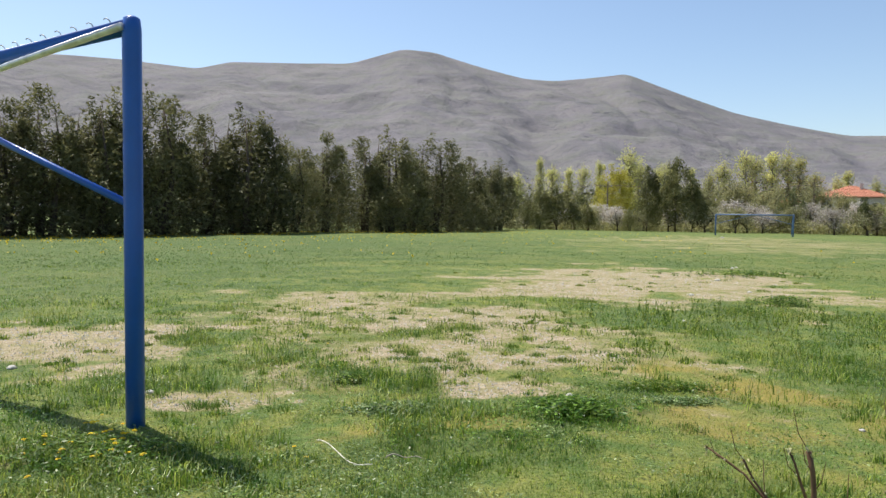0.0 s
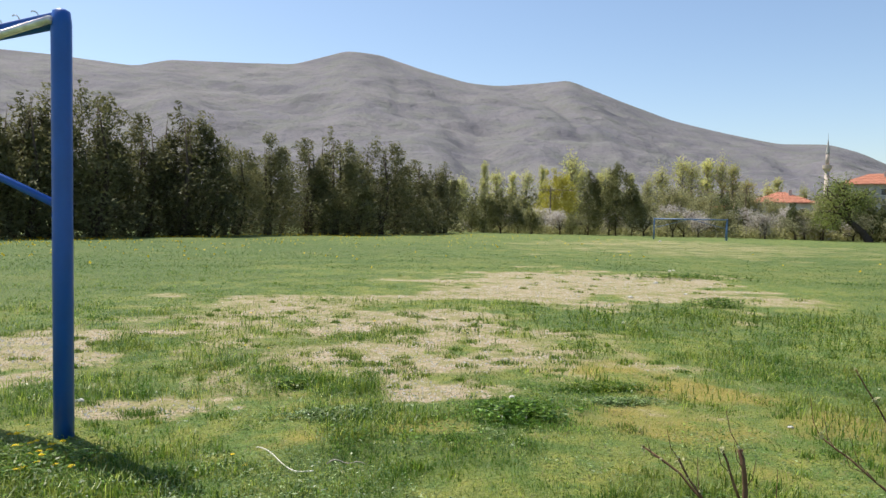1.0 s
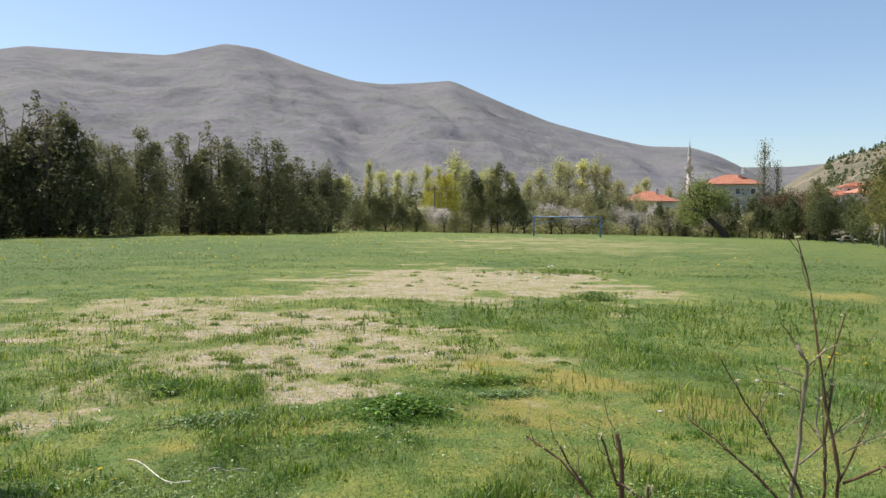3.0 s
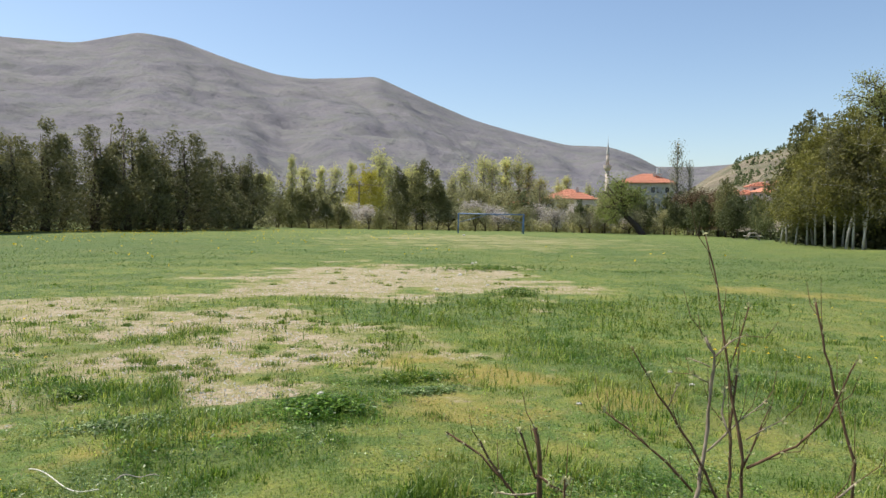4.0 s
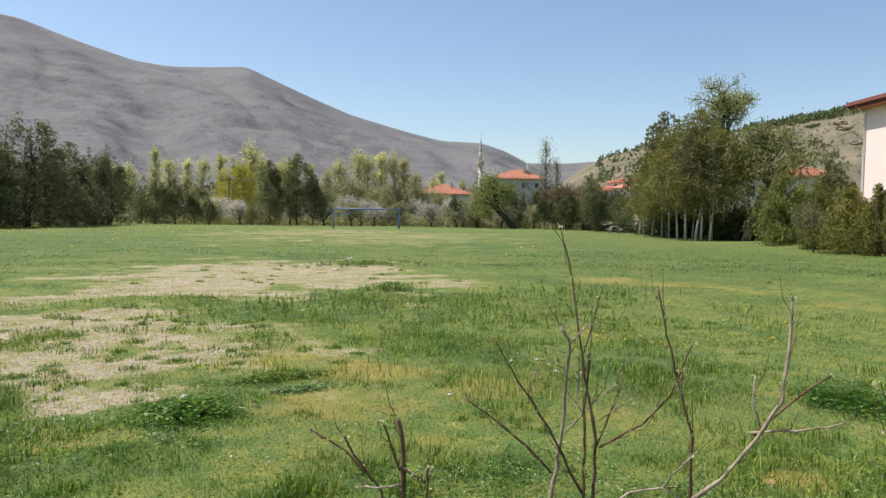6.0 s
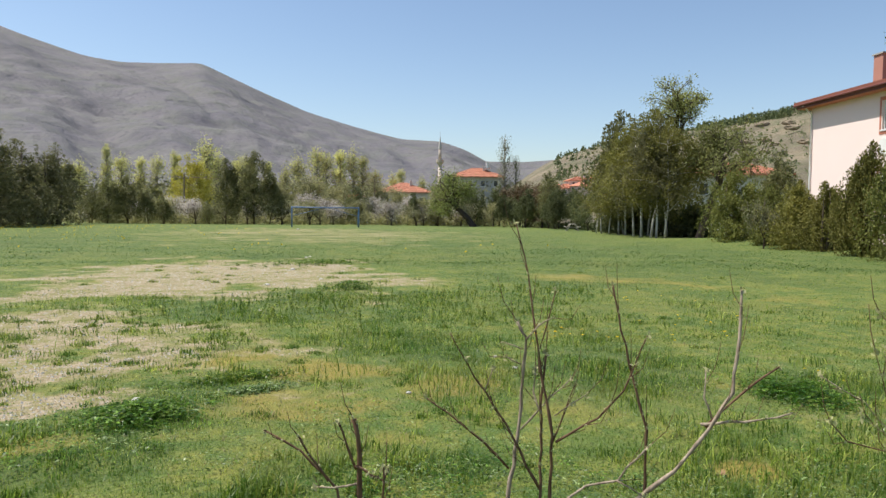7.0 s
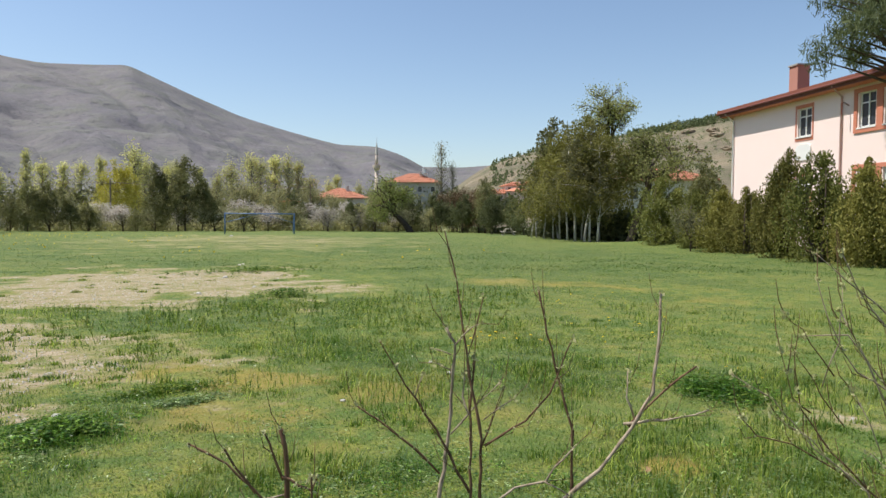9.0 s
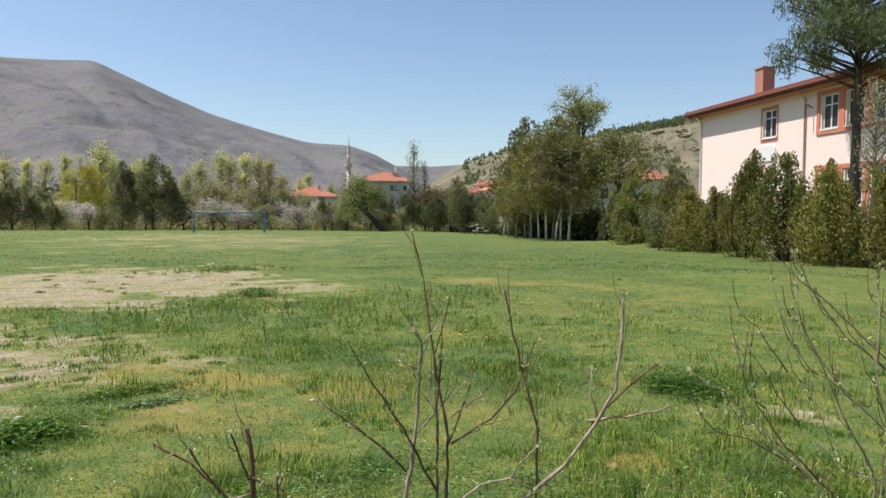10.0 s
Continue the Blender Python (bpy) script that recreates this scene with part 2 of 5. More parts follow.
def mountain_material(name, low, high, rock, green, sc=1.0):
    k = Mat(name, 0.95)
    big, mid, fine = k.noise(0.006 * sc, 6), k.noise(0.03 * sc, 8, rough=0.65), k.noise(0.16 * sc, 6, rough=0.7)
    c = k.mix(k.ramp(big, (0.38, (0, 0, 0)), (0.62, (1, 1, 1))), low, high)
    c = k.mix(k.ramp(mid, (0.44, (0, 0, 0)), (0.62, (0.8,) * 3)), c, green)
    c = k.mix(k.ramp(fine, (0.53, (0, 0, 0)), (0.64, (0.7,) * 3)), c, rock)
    c = k.mix(k.ramp(k.noise(0.011 * sc, 5), (0.5, (0, 0, 0)), (0.66, (0.55,) * 3)), c, rock)
    c = k.mix(k.ramp(mid, (0.66, (0, 0, 0)), (0.72, (0.85,) * 3)), c, rock)
    k.color(c).bump(mid, 1.0, 9.0 / sc)
    return k.m


M_TURF = ground_material()
# violet-grey slopes: the blue of distance haze is put into these colours
M_HILL = mountain_material("dry_mountain_slope_haze_tint", (0.134, 0.125, 0.137), (0.175, 0.161, 0.163), (0.074, 0.07, 0.082), (0.144, 0.148, 0.122))
M_HILL_NEAR = mountain_material("dry_hill_slope", (0.165, 0.14, 0.09), (0.235, 0.19, 0.125), (0.105, 0.085, 0.06), (0.105, 0.115, 0.055), 4.0)
M_ROCK = mountain_material("ochre_rock", (0.28, 0.22, 0.15), (0.34, 0.27, 0.19), (0.21, 0.165, 0.115), (0.25, 0.2, 0.135), 30.0)
M_JUNIPER = foliage("juniper_foliage", (0.06, 0.07, 0.032), (0.2, 0.19, 0.083), 0.4)
# conifer, poplar and scrub leaves are lightened in place of distance haze
M_CONIFER = foliage("conifer_foliage", (0.085, 0.095, 0.042), (0.26, 0.255, 0.1), 0.42)
M_BUSH = foliage("green_juniper_foliage", (0.05, 0.068, 0.016), (0.19, 0.2, 0.048), 0.33)
M_JUNIPER_Y = foliage("yellowish_juniper_foliage", (0.07, 0.08, 0.018), (0.245, 0.228, 0.055), 0.35)
M_PINE = foliage("pine_needles", (0.05, 0.075, 0.035), (0.17, 0.2, 0.085), 0.36)
M_POPLAR = foliage("young_poplar_leaves", (0.38, 0.38, 0.12), (0.62, 0.6, 0.25), 0.55)
M_POPLAR_G = foliage("grey_poplar_twigs", (0.16, 0.165, 0.09), (0.33, 0.32, 0.18), 0.35)
M_YELLOW = foliage("yellow_willow_leaves", (0.34, 0.32, 0.04), (0.56, 0.5, 0.09), 0.45)
M_WILLOW = foliage("fresh_willow_leaves", (0.13, 0.18, 0.045), (0.33, 0.37, 0.11), 0.45)
M_ELM = foliage("young_elm_leaves", (0.15, 0.175, 0.055), (0.34, 0.35, 0.12), 0.45)
M_OLIVE = foliage("dark_broad_leaves", (0.05, 0.065, 0.028), (0.15, 0.165, 0.065), 0.35)
M_REDDISH = foliage("reddish_spring_leaves", (0.08, 0.05, 0.03), (0.17, 0.12, 0.06), 0.3)
M_BLOSSOM = foliage("white_blossom", (0.26, 0.235, 0.19), (0.62, 0.56, 0.5), 0.4)
M_SCRUB = foliage("dull_scrub_leaves", (0.23, 0.23, 0.1), (0.44, 0.42, 0.21), 0.45)
M_GRASS = turf_leaf("grass_blades", (0.08, 0.165, 0.016), (0.28, 0.36, 0.05), (0.34, 0.31, 0.08), 0.55)
M_GRASS_DARK = turf_leaf("weed_leaves", (0.048, 0.13, 0.012), (0.16, 0.28, 0.034), (0.2, 0.26, 0.05), 0.5, 0.38, 0.35)
M_GRASS_GREY = turf_leaf("grey_green_weed_leaves", (0.09, 0.17, 0.04), (0.26, 0.35, 0.13), (0.3, 0.34, 0.15), 0.4, 0.34, 0.45)
M_GRASS_FAR = turf_leaf("far_grass_blades", (0.04, 0.1, 0.012), (0.11, 0.185, 0.026), (0.17, 0.18, 0.04), 0.4, 0.6, 0.15)
M_TUFT = turf_leaf("tuft_blades", (0.07, 0.15, 0.018), (0.2, 0.29, 0.045), (0.3, 0.28, 0.08), 0.5)
M_STRAW = foliage("dry_grass_blades", (0.24, 0.2, 0.08), (0.45, 0.38, 0.2), 0.3, 0.6)
M_DANDELION = foliage("dandelion_petals", (0.75, 0.5, 0.01), (0.9, 0.68, 0.02), 0.2)
M_STEM = foliage("green_stem", (0.1, 0.16, 0.04), (0.16, 0.22, 0.06), 0.1)
M_BUD = foliage("pale_green_buds", (0.30, 0.33, 0.10), (0.55, 0.52, 0.28), 0.25)
M_BARK = bark("brown_bark", (0.05, 0.038, 0.028), (0.13, 0.10, 0.075))
M_BARK_PALE = bark("grey_bark", (0.13, 0.115, 0.095), (0.27, 0.24, 0.2))
M_LIME = bark("limewashed_bark", (0.33, 0.31, 0.28), (0.62, 0.6, 0.56), 9.0)
M_TWIG_GREY = bark("grey_twig_bark", (0.18, 0.135, 0.095), (0.46, 0.37, 0.28), 45.0)
M_TWIG_RED = bark("red_brown_twig_bark", (0.08, 0.045, 0.028), (0.21, 0.125, 0.075), 45.0)
M_BLUE = painted("blue_gloss_paint", (0.008, 0.095, 0.42), (0.012, 0.07, 0.27), 0.36, 5.0, 0.5, 0.08)
M_BLUE_OLD = painted("weathered_blue_paint", (0.10, 0.19, 0.38), (0.2, 0.24, 0.3), 0.5, 4.0, 0.5, 0.1)
k = Mat("galvanised_steel", 0.3, 0.3)
k.color(k.ramp(k.noise(22, 5), (0.3, (0.45, 0.45, 0.44)), (0.7, (0.68, 0.67, 0.66))))
M_STEEL = k.m
M_PINK = painted("pale_pink_render", (0.87, 0.70, 0.65), (0.8, 0.62, 0.56), 0.85, 0.5, 0.15)
M_PIPE = painted("faded_pink_pipe", (0.55, 0.36, 0.31), (0.45, 0.3, 0.26), 0.6, 2.0)
M_ORANGE = painted("orange_pink_render", (0.56, 0.20, 0.12), (0.44, 0.16, 0.10), 0.8, 0.8, 0.3)
M_WHITE = painted("white_paint", (0.78, 0.77, 0.74), (0.6, 0.58, 0.54), 0.5, 1.5, 0.3)
M_CREAM = painted("cream_render", (0.62, 0.58, 0.52), (0.46, 0.42, 0.38), 0.85, 0.4, 0.4)
M_ROSE = painted("faded_rose_render", (0.58, 0.45, 0.4), (0.45, 0.35, 0.31), 0.85, 0.4, 0.4)
M_GREYWALL = painted("grey_plaster", (0.48, 0.45, 0.42), (0.33, 0.31, 0.29), 0.9, 0.4, 0.5)
M_FASCIA = painted("red_brown_fascia", (0.17, 0.05, 0.035), (0.11, 0.04, 0.03), 0.6, 2.0)
M_CONCRETE = painted("concrete", (0.36, 0.34, 0.31), (0.22, 0.21, 0.19), 0.9, 2.0, 0.5)
M_WOOD = painted("weathered_wood", (0.22, 0.17, 0.12), (0.12, 0.09, 0.065), 0.8, 6.0, 0.6)
M_CHIMNEY = painted("dull_pink_render", (0.42, 0.20, 0.15), (0.33, 0.15, 0.11), 0.85, 1.0, 0.3)
M_WOOD_PALE = painted("sun_bleached_wood", (0.42, 0.37, 0.30), (0.25, 0.21, 0.16), 0.8, 6.0, 0.5)
M_TILE_DARK = painted("dark_red_roof_tile", (0.23, 0.07, 0.045), (0.16, 0.055, 0.04), 0.8, 0.9, 0.5, 0.5)
M_MINARET = painted("pinkish_stone", (0.50, 0.41, 0.35), (0.4, 0.32, 0.27), 0.85, 0.5, 0.4)
k = Mat("worn_steel_tube", 0.36, 0.45)
k.color(k.ramp(k.noise(9, 5), (0.35, (0.55, 0.54, 0.53)), (0.65, (0.85, 0.84, 0.83))))
M_RAIL = k.m
M_TILE = painted("orange_roof_tile", (0.56, 0.23, 0.135), (0.40, 0.16, 0.10), 0.8, 0.9, 0.6, 0.5)
M_CLOTH_BLUE = painted("blue_sheet", (0.10, 0.25, 0.50), (0.2, 0.3, 0.45), 0.5, 1.0)
M_PLASTIC = painted("cream_plastic", (0.72, 0.68, 0.56), (0.5, 0.46, 0.36), 0.4, 9.0)
M_DEAD = painted("dead_leaf", (0.34, 0.2, 0.11), (0.2, 0.11, 0.06), 0.7, 30.0, 0.6)
M_STONE = painted("pale_stone", (0.55, 0.52, 0.47), (0.35, 0.32, 0.28), 0.9, 12.0, 0.5)
k = Mat("dark_window_glass", 0.06)
k.color(k.ramp(k.noise(0.8, 3), (0.3, (0.02, 0.022, 0.026)), (0.7, (0.045, 0.05, 0.06))))
k.b.inputs["Specular IOR Level"].default_value = 0.6
M_GLASS = k.m


# ---- ground ----
# worn patches: centre, half width, half depth, heading, strength
WORN = [(-3.6, 7.4, 1.1, 1.2, -26, 1.4), (-1.4, 5.1, 0.55, 0.36, -16, 1.0), (-2.6, 6.1, 0.3, 0.28, -24, 0.9), (0.6, 5.45, 0.8, 0.42, 5, 1.2), (0.2, 6.8, 1.05, 0.85, 1, 0.85),
        (-1.0, 10.1, 2.0, 2.6, -6, 0.6), (5.0, 15.6, 3.2, 4.6, 17, 0.95), (6.9, 12.7, 1.7, 1.2, 29, 0.8), (1.0, 9.0, 1.3, 1.4, 6, 0.75), (2.1, 7.9, 0.8, 0.95, 15, 0.65),
        (2.3, 6.8, 0.85, 0.7, 19, 0.55), (-1.1, 6.7, 0.7, 1.3, -10, 0.65), (-2.1, 3.9, 0.16, 0.14, -29, 0.7), (5.2, 1.85, 0.42, 0.32, 71, 0.6), (23.4, 48.2, 11.0, 17.5, 26, 0.42)]
MOSSY = [(2.8, 5.25, 0.5, 0.3, 28, 1.0), (2.4, 6.2, 0.67, 0.45, 21, 0.7), (0.5, 4.5, 0.25, 0.18, 6, 0.8), (-0.3, 4.2, 0.25, 0.16, -5, 0.7), (1.6, 4.7, 0.3, 0.2, 19, 0.8),
         (11.7, 10.6, 1.5, 1.1, 48, 0.85), (2.2, 4.5, 0.45, 0.36, 25, 0.8), (3.5, 2.1, 0.2, 0.17, 59, 1.0), (-0.1, 3.9, 0.27, 0.16, -2, 0.6), (3.2, 4.4, 0.34, 0.35, 35, 0.6), (15, 30, 8, 10, 33, 0.3)]
LUSH = [(3.9, 9.8, 1.75, 1.3, 21, 1.0), (5.9, 9.3, 0.9, 1.8, 32, 0.9), (1.2, 4.7, 0.4, 0.34, 14, 1.0), (1.6, 5.4, 0.5, 0.24, 16, 0.85), (0.1, 4.8, 0.53, 0.28, 1, 0.8),
        (0.7, 4.0, 0.48, 0.33, 9, 0.95), (-6.8, 19.1, 5.2, 14.0, -20, 1.0), (-9.0, 36.0, 14.0, 16.0, -19, 1.0), (9.0, 21.8, 1.6, 2.4, 22, 0.8), (-1.4, 3.7, 0.7, 0.42, -22, 0.85),
        (4.3, 6.1, 0.9, 0.95, 35, 0.85), (4.9, 4.2, 0.7, 1.3, 50, 0.85), (19.2, 16.7, 5.8, 13.0, 49, 0.55), (5.7, 2.8, 0.5, 0.85, 64, 1.0), (25, 40, 9, 20, 33, 0.4)]


def spots(table, x, y, seed, ragged=0.9):
    out = np.zeros_like(x)
    wob = (fbm(x * 1.3, y * 1.3, seed) - 0.5) * ragged * 2
    for cx, cy, w, d, head, s in table:
        c, n = math.cos(radians(head)), math.sin(radians(head))
        u, v = (x - cx) * c - (y - cy) * n, (x - cx) * n + (y - cy) * c
        e = np.sqrt((u / w) ** 2 + (v / d) ** 2)
        out = np.maximum(out, s * (1 - smooth01(e * 0.85 + wob, 0.55, 1.2)))
    return out


def cover(x, y):
    """How bare, how mossy, how lush and how clumpy the field is."""
    r = np.hypot(x, y)
    near = np.exp(-r / 22)
    patch, fleck = fbm(x * 2.1, y * 2.1, 21), fbm(x * 6.5, y * 6.5, 27, 3)
    bare = spots(WORN, x, y, 11) + (patch - 0.55) * 0.9 * near + (fleck - 0.5) * 1.3 * near + (fbm(x * 0.35, y * 0.35, 29) - 0.62) * 0.7
    lush = np.clip(spots(LUSH, x, y, 13) + (fbm(x * 0.8, y * 0.8, 17) - 0.54) * 2.0 - 0.5 * np.clip(spots(WORN[:12], x, y, 11), 0, 1) + (fleck - 0.5) * 0.7, 0, 1)
    moss = np.clip(spots(MOSSY, x, y, 12) + (fbm(x * 1.1, y * 1.1, 23) - 0.5) * 2.2 + (fleck - 0.5) * 0.8, 0, 1)
    bare = np.clip(bare, 0, 1) * np.maximum(smooth01(r, 4.1, 4.9), 0.95 * smooth01(spots(WORN[-3:-1], x, y, 11), 0.2, 0.5)) * (1 - 0.6 * lush)
    lush = np.clip(lush + 0.4 * smooth01(r, 14, 26) * (0.4 + 1.2 * fbm(x * 0.12, y * 0.22, 31, 3)), 0, 1)
    return bare, moss * (1 - 0.7 * lush), lush


def clump(x, y, seed, freq=2.6):
    """Weed clumps of about a hand to a stride across: 0 outside, 1 in the middle."""
    wx, wy = fbm(x * 3, y * 3, seed + 5, 2) - 0.5, fbm(x * 3, y * 3, seed + 6, 2) - 0.5
    return smooth01(fbm(x * freq + wx, y * freq + wy, seed, 3), 0.47, 0.62)


def make_ground():
    az = np.concatenate([np.arange(-44, 86, 0.4), np.arange(86, 316, 5.0)])
    rad = np.concatenate([[0.05], np.geomspace(0.6, 1.9, 14)[:-1], np.geomspace(1.9, 60, 400)[:-1], np.geomspace(60, 4200, 60)])
    a, r = np.meshgrid(np.radians(az), rad)
    x, y = r * np.sin(a), r * np.cos(a)
    co = np.stack([x, y, gz(x, y)], 2).reshape(-1, 3)
    nr, na = a.shape
    i, j = np.meshgrid(np.arange(nr - 1), np.arange(na), indexing="ij")
    i, j = i.ravel(), j.ravel()
    jn = (j + 1) % na
    buf = Buf()
    buf.add(co, np.stack([i * na + j, (i + 1) * na + j, (i + 1) * na + jn, i * na + jn], 1)[:, ::-1])
    buf.f.append(np.array([[jj, (jj + 1) % na, (jj + 2) % na] for jj in range(0, 1)]))
    me = buf.mesh("ground", smooth=True)
    me.materials.append(M_TURF)
    b, m, l = cover(co[:, 0], co[:, 1])
    att = me.color_attributes.new("cover", "FLOAT_COLOR", "POINT")
    att.data.foreach_set("color", np.stack([b, m, l, np.ones_like(b)], 1).astype(np.float32).ravel())
    return tagged(new("ground", me), "worn green sports field with bare gravelly patches", "ground", kind="structure")


make_ground()


def slope(name, az, crest_el, r0, rc, material, label, seed, gully, power=1.25, behind=1.35, steps=90):
    """A hillside that climbs from r0 to a crest at rc metres, whose height follows elevations over the compass."""
    azs = np.arange(az[0], az[-1] + 0.01, 0.25)
    # rounded crest line through the elevations
    k = np.interp(azs, az, crest_el)
    ker = np.hanning(9)
    k = np.convolve(np.pad(k, 4, "edge"), ker / ker.sum(), "valid")
    s = np.concatenate([np.linspace(0, 1, steps), np.linspace(1.02, behind, 10)])
    S, A = np.meshgrid(s, np.radians(azs), indexing="ij")
    top = 1.3 + rc * np.tan(np.radians(k))[None, :] + 1.5
    r = r0 + (rc - r0) * S
    p = np.where(S <= 1, np.clip(S, 0, 1) ** power, 1 - (S - 1) * 1.6)
    x, y = r * np.sin(A), r * np.cos(A)
    sc = 9.0 / rc
    # spurs run down and aside
    u = np.degrees(A) / 9.0 + S * 1.3
    spur = np.abs(fbm(u, S * 1.2, seed, 3) - 0.5) * 2
    rough = fbm(x * sc * 2.2, y * sc * 2.2, seed + 9, 5) - 0.5
    env = np.clip(S * (1 - np.clip(S, 0, 1)) * 4, 0, 1)
    z = -2 + (top + 2) * p + gully * (env * ((spur - 0.35) + rough * 0.7)) + (rough * gully * 0.05)
    n, m = z.shape
    i, j = np.meshgrid(np.arange(n - 1), np.arange(m - 1), indexing="ij")
    i, j = i.ravel(), j.ravel()
    buf = Buf()
    buf.add(np.stack([x, y, z], 2).reshape(-1, 3), np.stack([i * m + j, i * m + j + 1, (i + 1) * m + j + 1, (i + 1) * m + j], 1))
    me = buf.mesh(name, smooth=True)
    me.materials.append(material)
    return tagged(new(name, me), label, "mountain", kind="structure")


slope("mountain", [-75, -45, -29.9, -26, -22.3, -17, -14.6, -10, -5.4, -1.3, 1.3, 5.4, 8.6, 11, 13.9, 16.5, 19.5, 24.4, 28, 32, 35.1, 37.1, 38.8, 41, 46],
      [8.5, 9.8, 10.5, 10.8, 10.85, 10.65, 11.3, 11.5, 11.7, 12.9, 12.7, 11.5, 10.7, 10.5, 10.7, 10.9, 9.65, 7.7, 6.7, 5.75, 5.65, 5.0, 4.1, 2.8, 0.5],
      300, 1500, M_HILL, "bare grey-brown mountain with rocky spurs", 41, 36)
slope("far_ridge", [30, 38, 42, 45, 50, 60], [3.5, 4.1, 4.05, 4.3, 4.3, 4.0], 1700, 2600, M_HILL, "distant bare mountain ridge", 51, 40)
slope("near_hill", [36, 40, 43, 44.3, 46.4, 48, 52, 56.8, 60, 62.5, 68, 76, 90, 105],
      [0.2, 1.2, 3.4, 4.1, 4.8, 5.2, 6.0, 6.7, 7.2, 7.7, 8.6, 9.4, 9.5, 8.0], 150, 420, M_HILL_NEAR, "dry hill with scattered scrub above the village", 61, 12, 1.15)


# ---- trees ----
def grow(buf, p, d, length, r, depth, rng, spread=0.7, up=0.15, tips=None, keep=0.72, kids=(2, 4), sides=5):
    """A limb that bends, tapers and forks."""
    pts, q = [np.array(p, float)], np.array(d, float)
    n = 4
    for s in range(n):
        q = q + rng.normal(0, 0.13, 3) + np.array([0, 0, up * 0.3])
        q /= np.linalg.norm(q)
        pts.append(pts[-1] + q * length / n)
    tube(buf, pts, np.linspace(r, r * 0.6, n + 1), sides)
    if tips is not None and depth <= 1:
        tips.extend(pts[2:])
    if depth > 0:
        for i in range(rng.integers(*kids) + 1):
            e = q + rng.normal(0, spread, 3) + np.array([0, 0, up])
            e /= np.linalg.norm(e)
            start = pts[-1] if i == 0 else pts[rng.integers(2, n + 1)]
            grow(buf, start, e, length * keep * rng.uniform(0.75, 1.15), r * 0.58, depth - 1, rng, spread, up, tips, keep, kids, max(3, sides - 1))


def ball(rng, n, r, shell=0.45):
    v = rng.normal(0, 1, (n, 3))
    v /= np.linalg.norm(v, axis=1)[:, None]
    return v * (r * rng.uniform(shell, 1, n) ** 0.6)[:, None]


def juniper(name, rng, H, R, foot=0.05, clumps=75, per=62, ragged=0.35, size=0.24, stems=3, peak=0.85, trunk_h=0.5, slim=0.36):
    """Trunk and crown meshes of a dense, ragged conifer."""
    wood, crown = Buf(), Buf()
    for s in range(stems):
        a = rng.uniform(0, 6.28)
        o = np.array([math.cos(a), math.sin(a), 0]) * (0.12 * R if stems > 1 else 0)
        thick = (0.035 if stems > 1 else 0.017) * H ** 0.7
        bow = rng.normal(0, 0.03 * H, 2)
        tube(wood, [o + (0, 0, -0.1), o * 1.3 + (bow[0] * 0.3, bow[1] * 0.3, H * 0.12), o * 1.6 + (bow[0], bow[1], H * 0.27), o * 2.2 + (bow[0] * 0.6, bow[1] * 0.6, H * trunk_h), o * 1.5 + (0, 0, H * 0.9)],
             [thick * 1.15, thick, thick * 0.8, thick * 0.5, 0.01], 6)
    spires = [(0, 0, 1.0)] + [(rng.uniform(-0.6, 0.6) * R, rng.uniform(-0.6, 0.6) * R, rng.uniform(0.62, 0.93)) for i in range(4)]
    for i in range(clumps):
        sx, sy, sh = spires[rng.integers(0, len(spires))]
        t = rng.uniform(foot, 1.0) ** 0.9
        prof = min(1.0, 0.55 + t * 2.2) * (1 - max(0, t - 0.35) / 0.65) ** peak * R * rng.uniform(1 - ragged, 1 + ragged * 0.4)
        a = rng.uniform(0, 6.28)
        rr = prof * (0.62 if sh < 1 else 1.0) * rng.uniform(0.35, 1.0)
        c = np.array([sx * (1 - 0.4 * t) + math.cos(a) * rr, sy * (1 - 0.4 * t) + math.sin(a) * rr, H * sh * t])
        cr = R * rng.uniform(0.16, 0.34) * (1.05 - 0.6 * t)
        v = ball(rng, per, cr)
        v[:, 2] *= 1.5
        leaves(crown, c + v, size, rng, slim, 0, 0.9)
        if i % 5 == 0:
            tube(wood, [(0, 0, max(0.1, c[2] - 0.5 * rr - 0.2)), c * (0.5, 0.5, 0.98), c], [0.03, 0.02, 0.008], 4)
    for sx, sy, sh in spires:
        for t in np.linspace(0.55, 1.0, 8):
            c = np.array([sx * (1 - 0.4 * t), sy * (1 - 0.4 * t), H * sh * t]) + rng.normal(0, 0.05, 3)
            v = ball(rng, per // 2, R * 0.26 * (1.12 - t) + 0.1)
            v[:, 2] *= 1.8
            leaves(crown, c + v, size * 0.9, rng, slim, 0, 0.9)
    return wood.mesh("trunk", True), crown.mesh("crown")


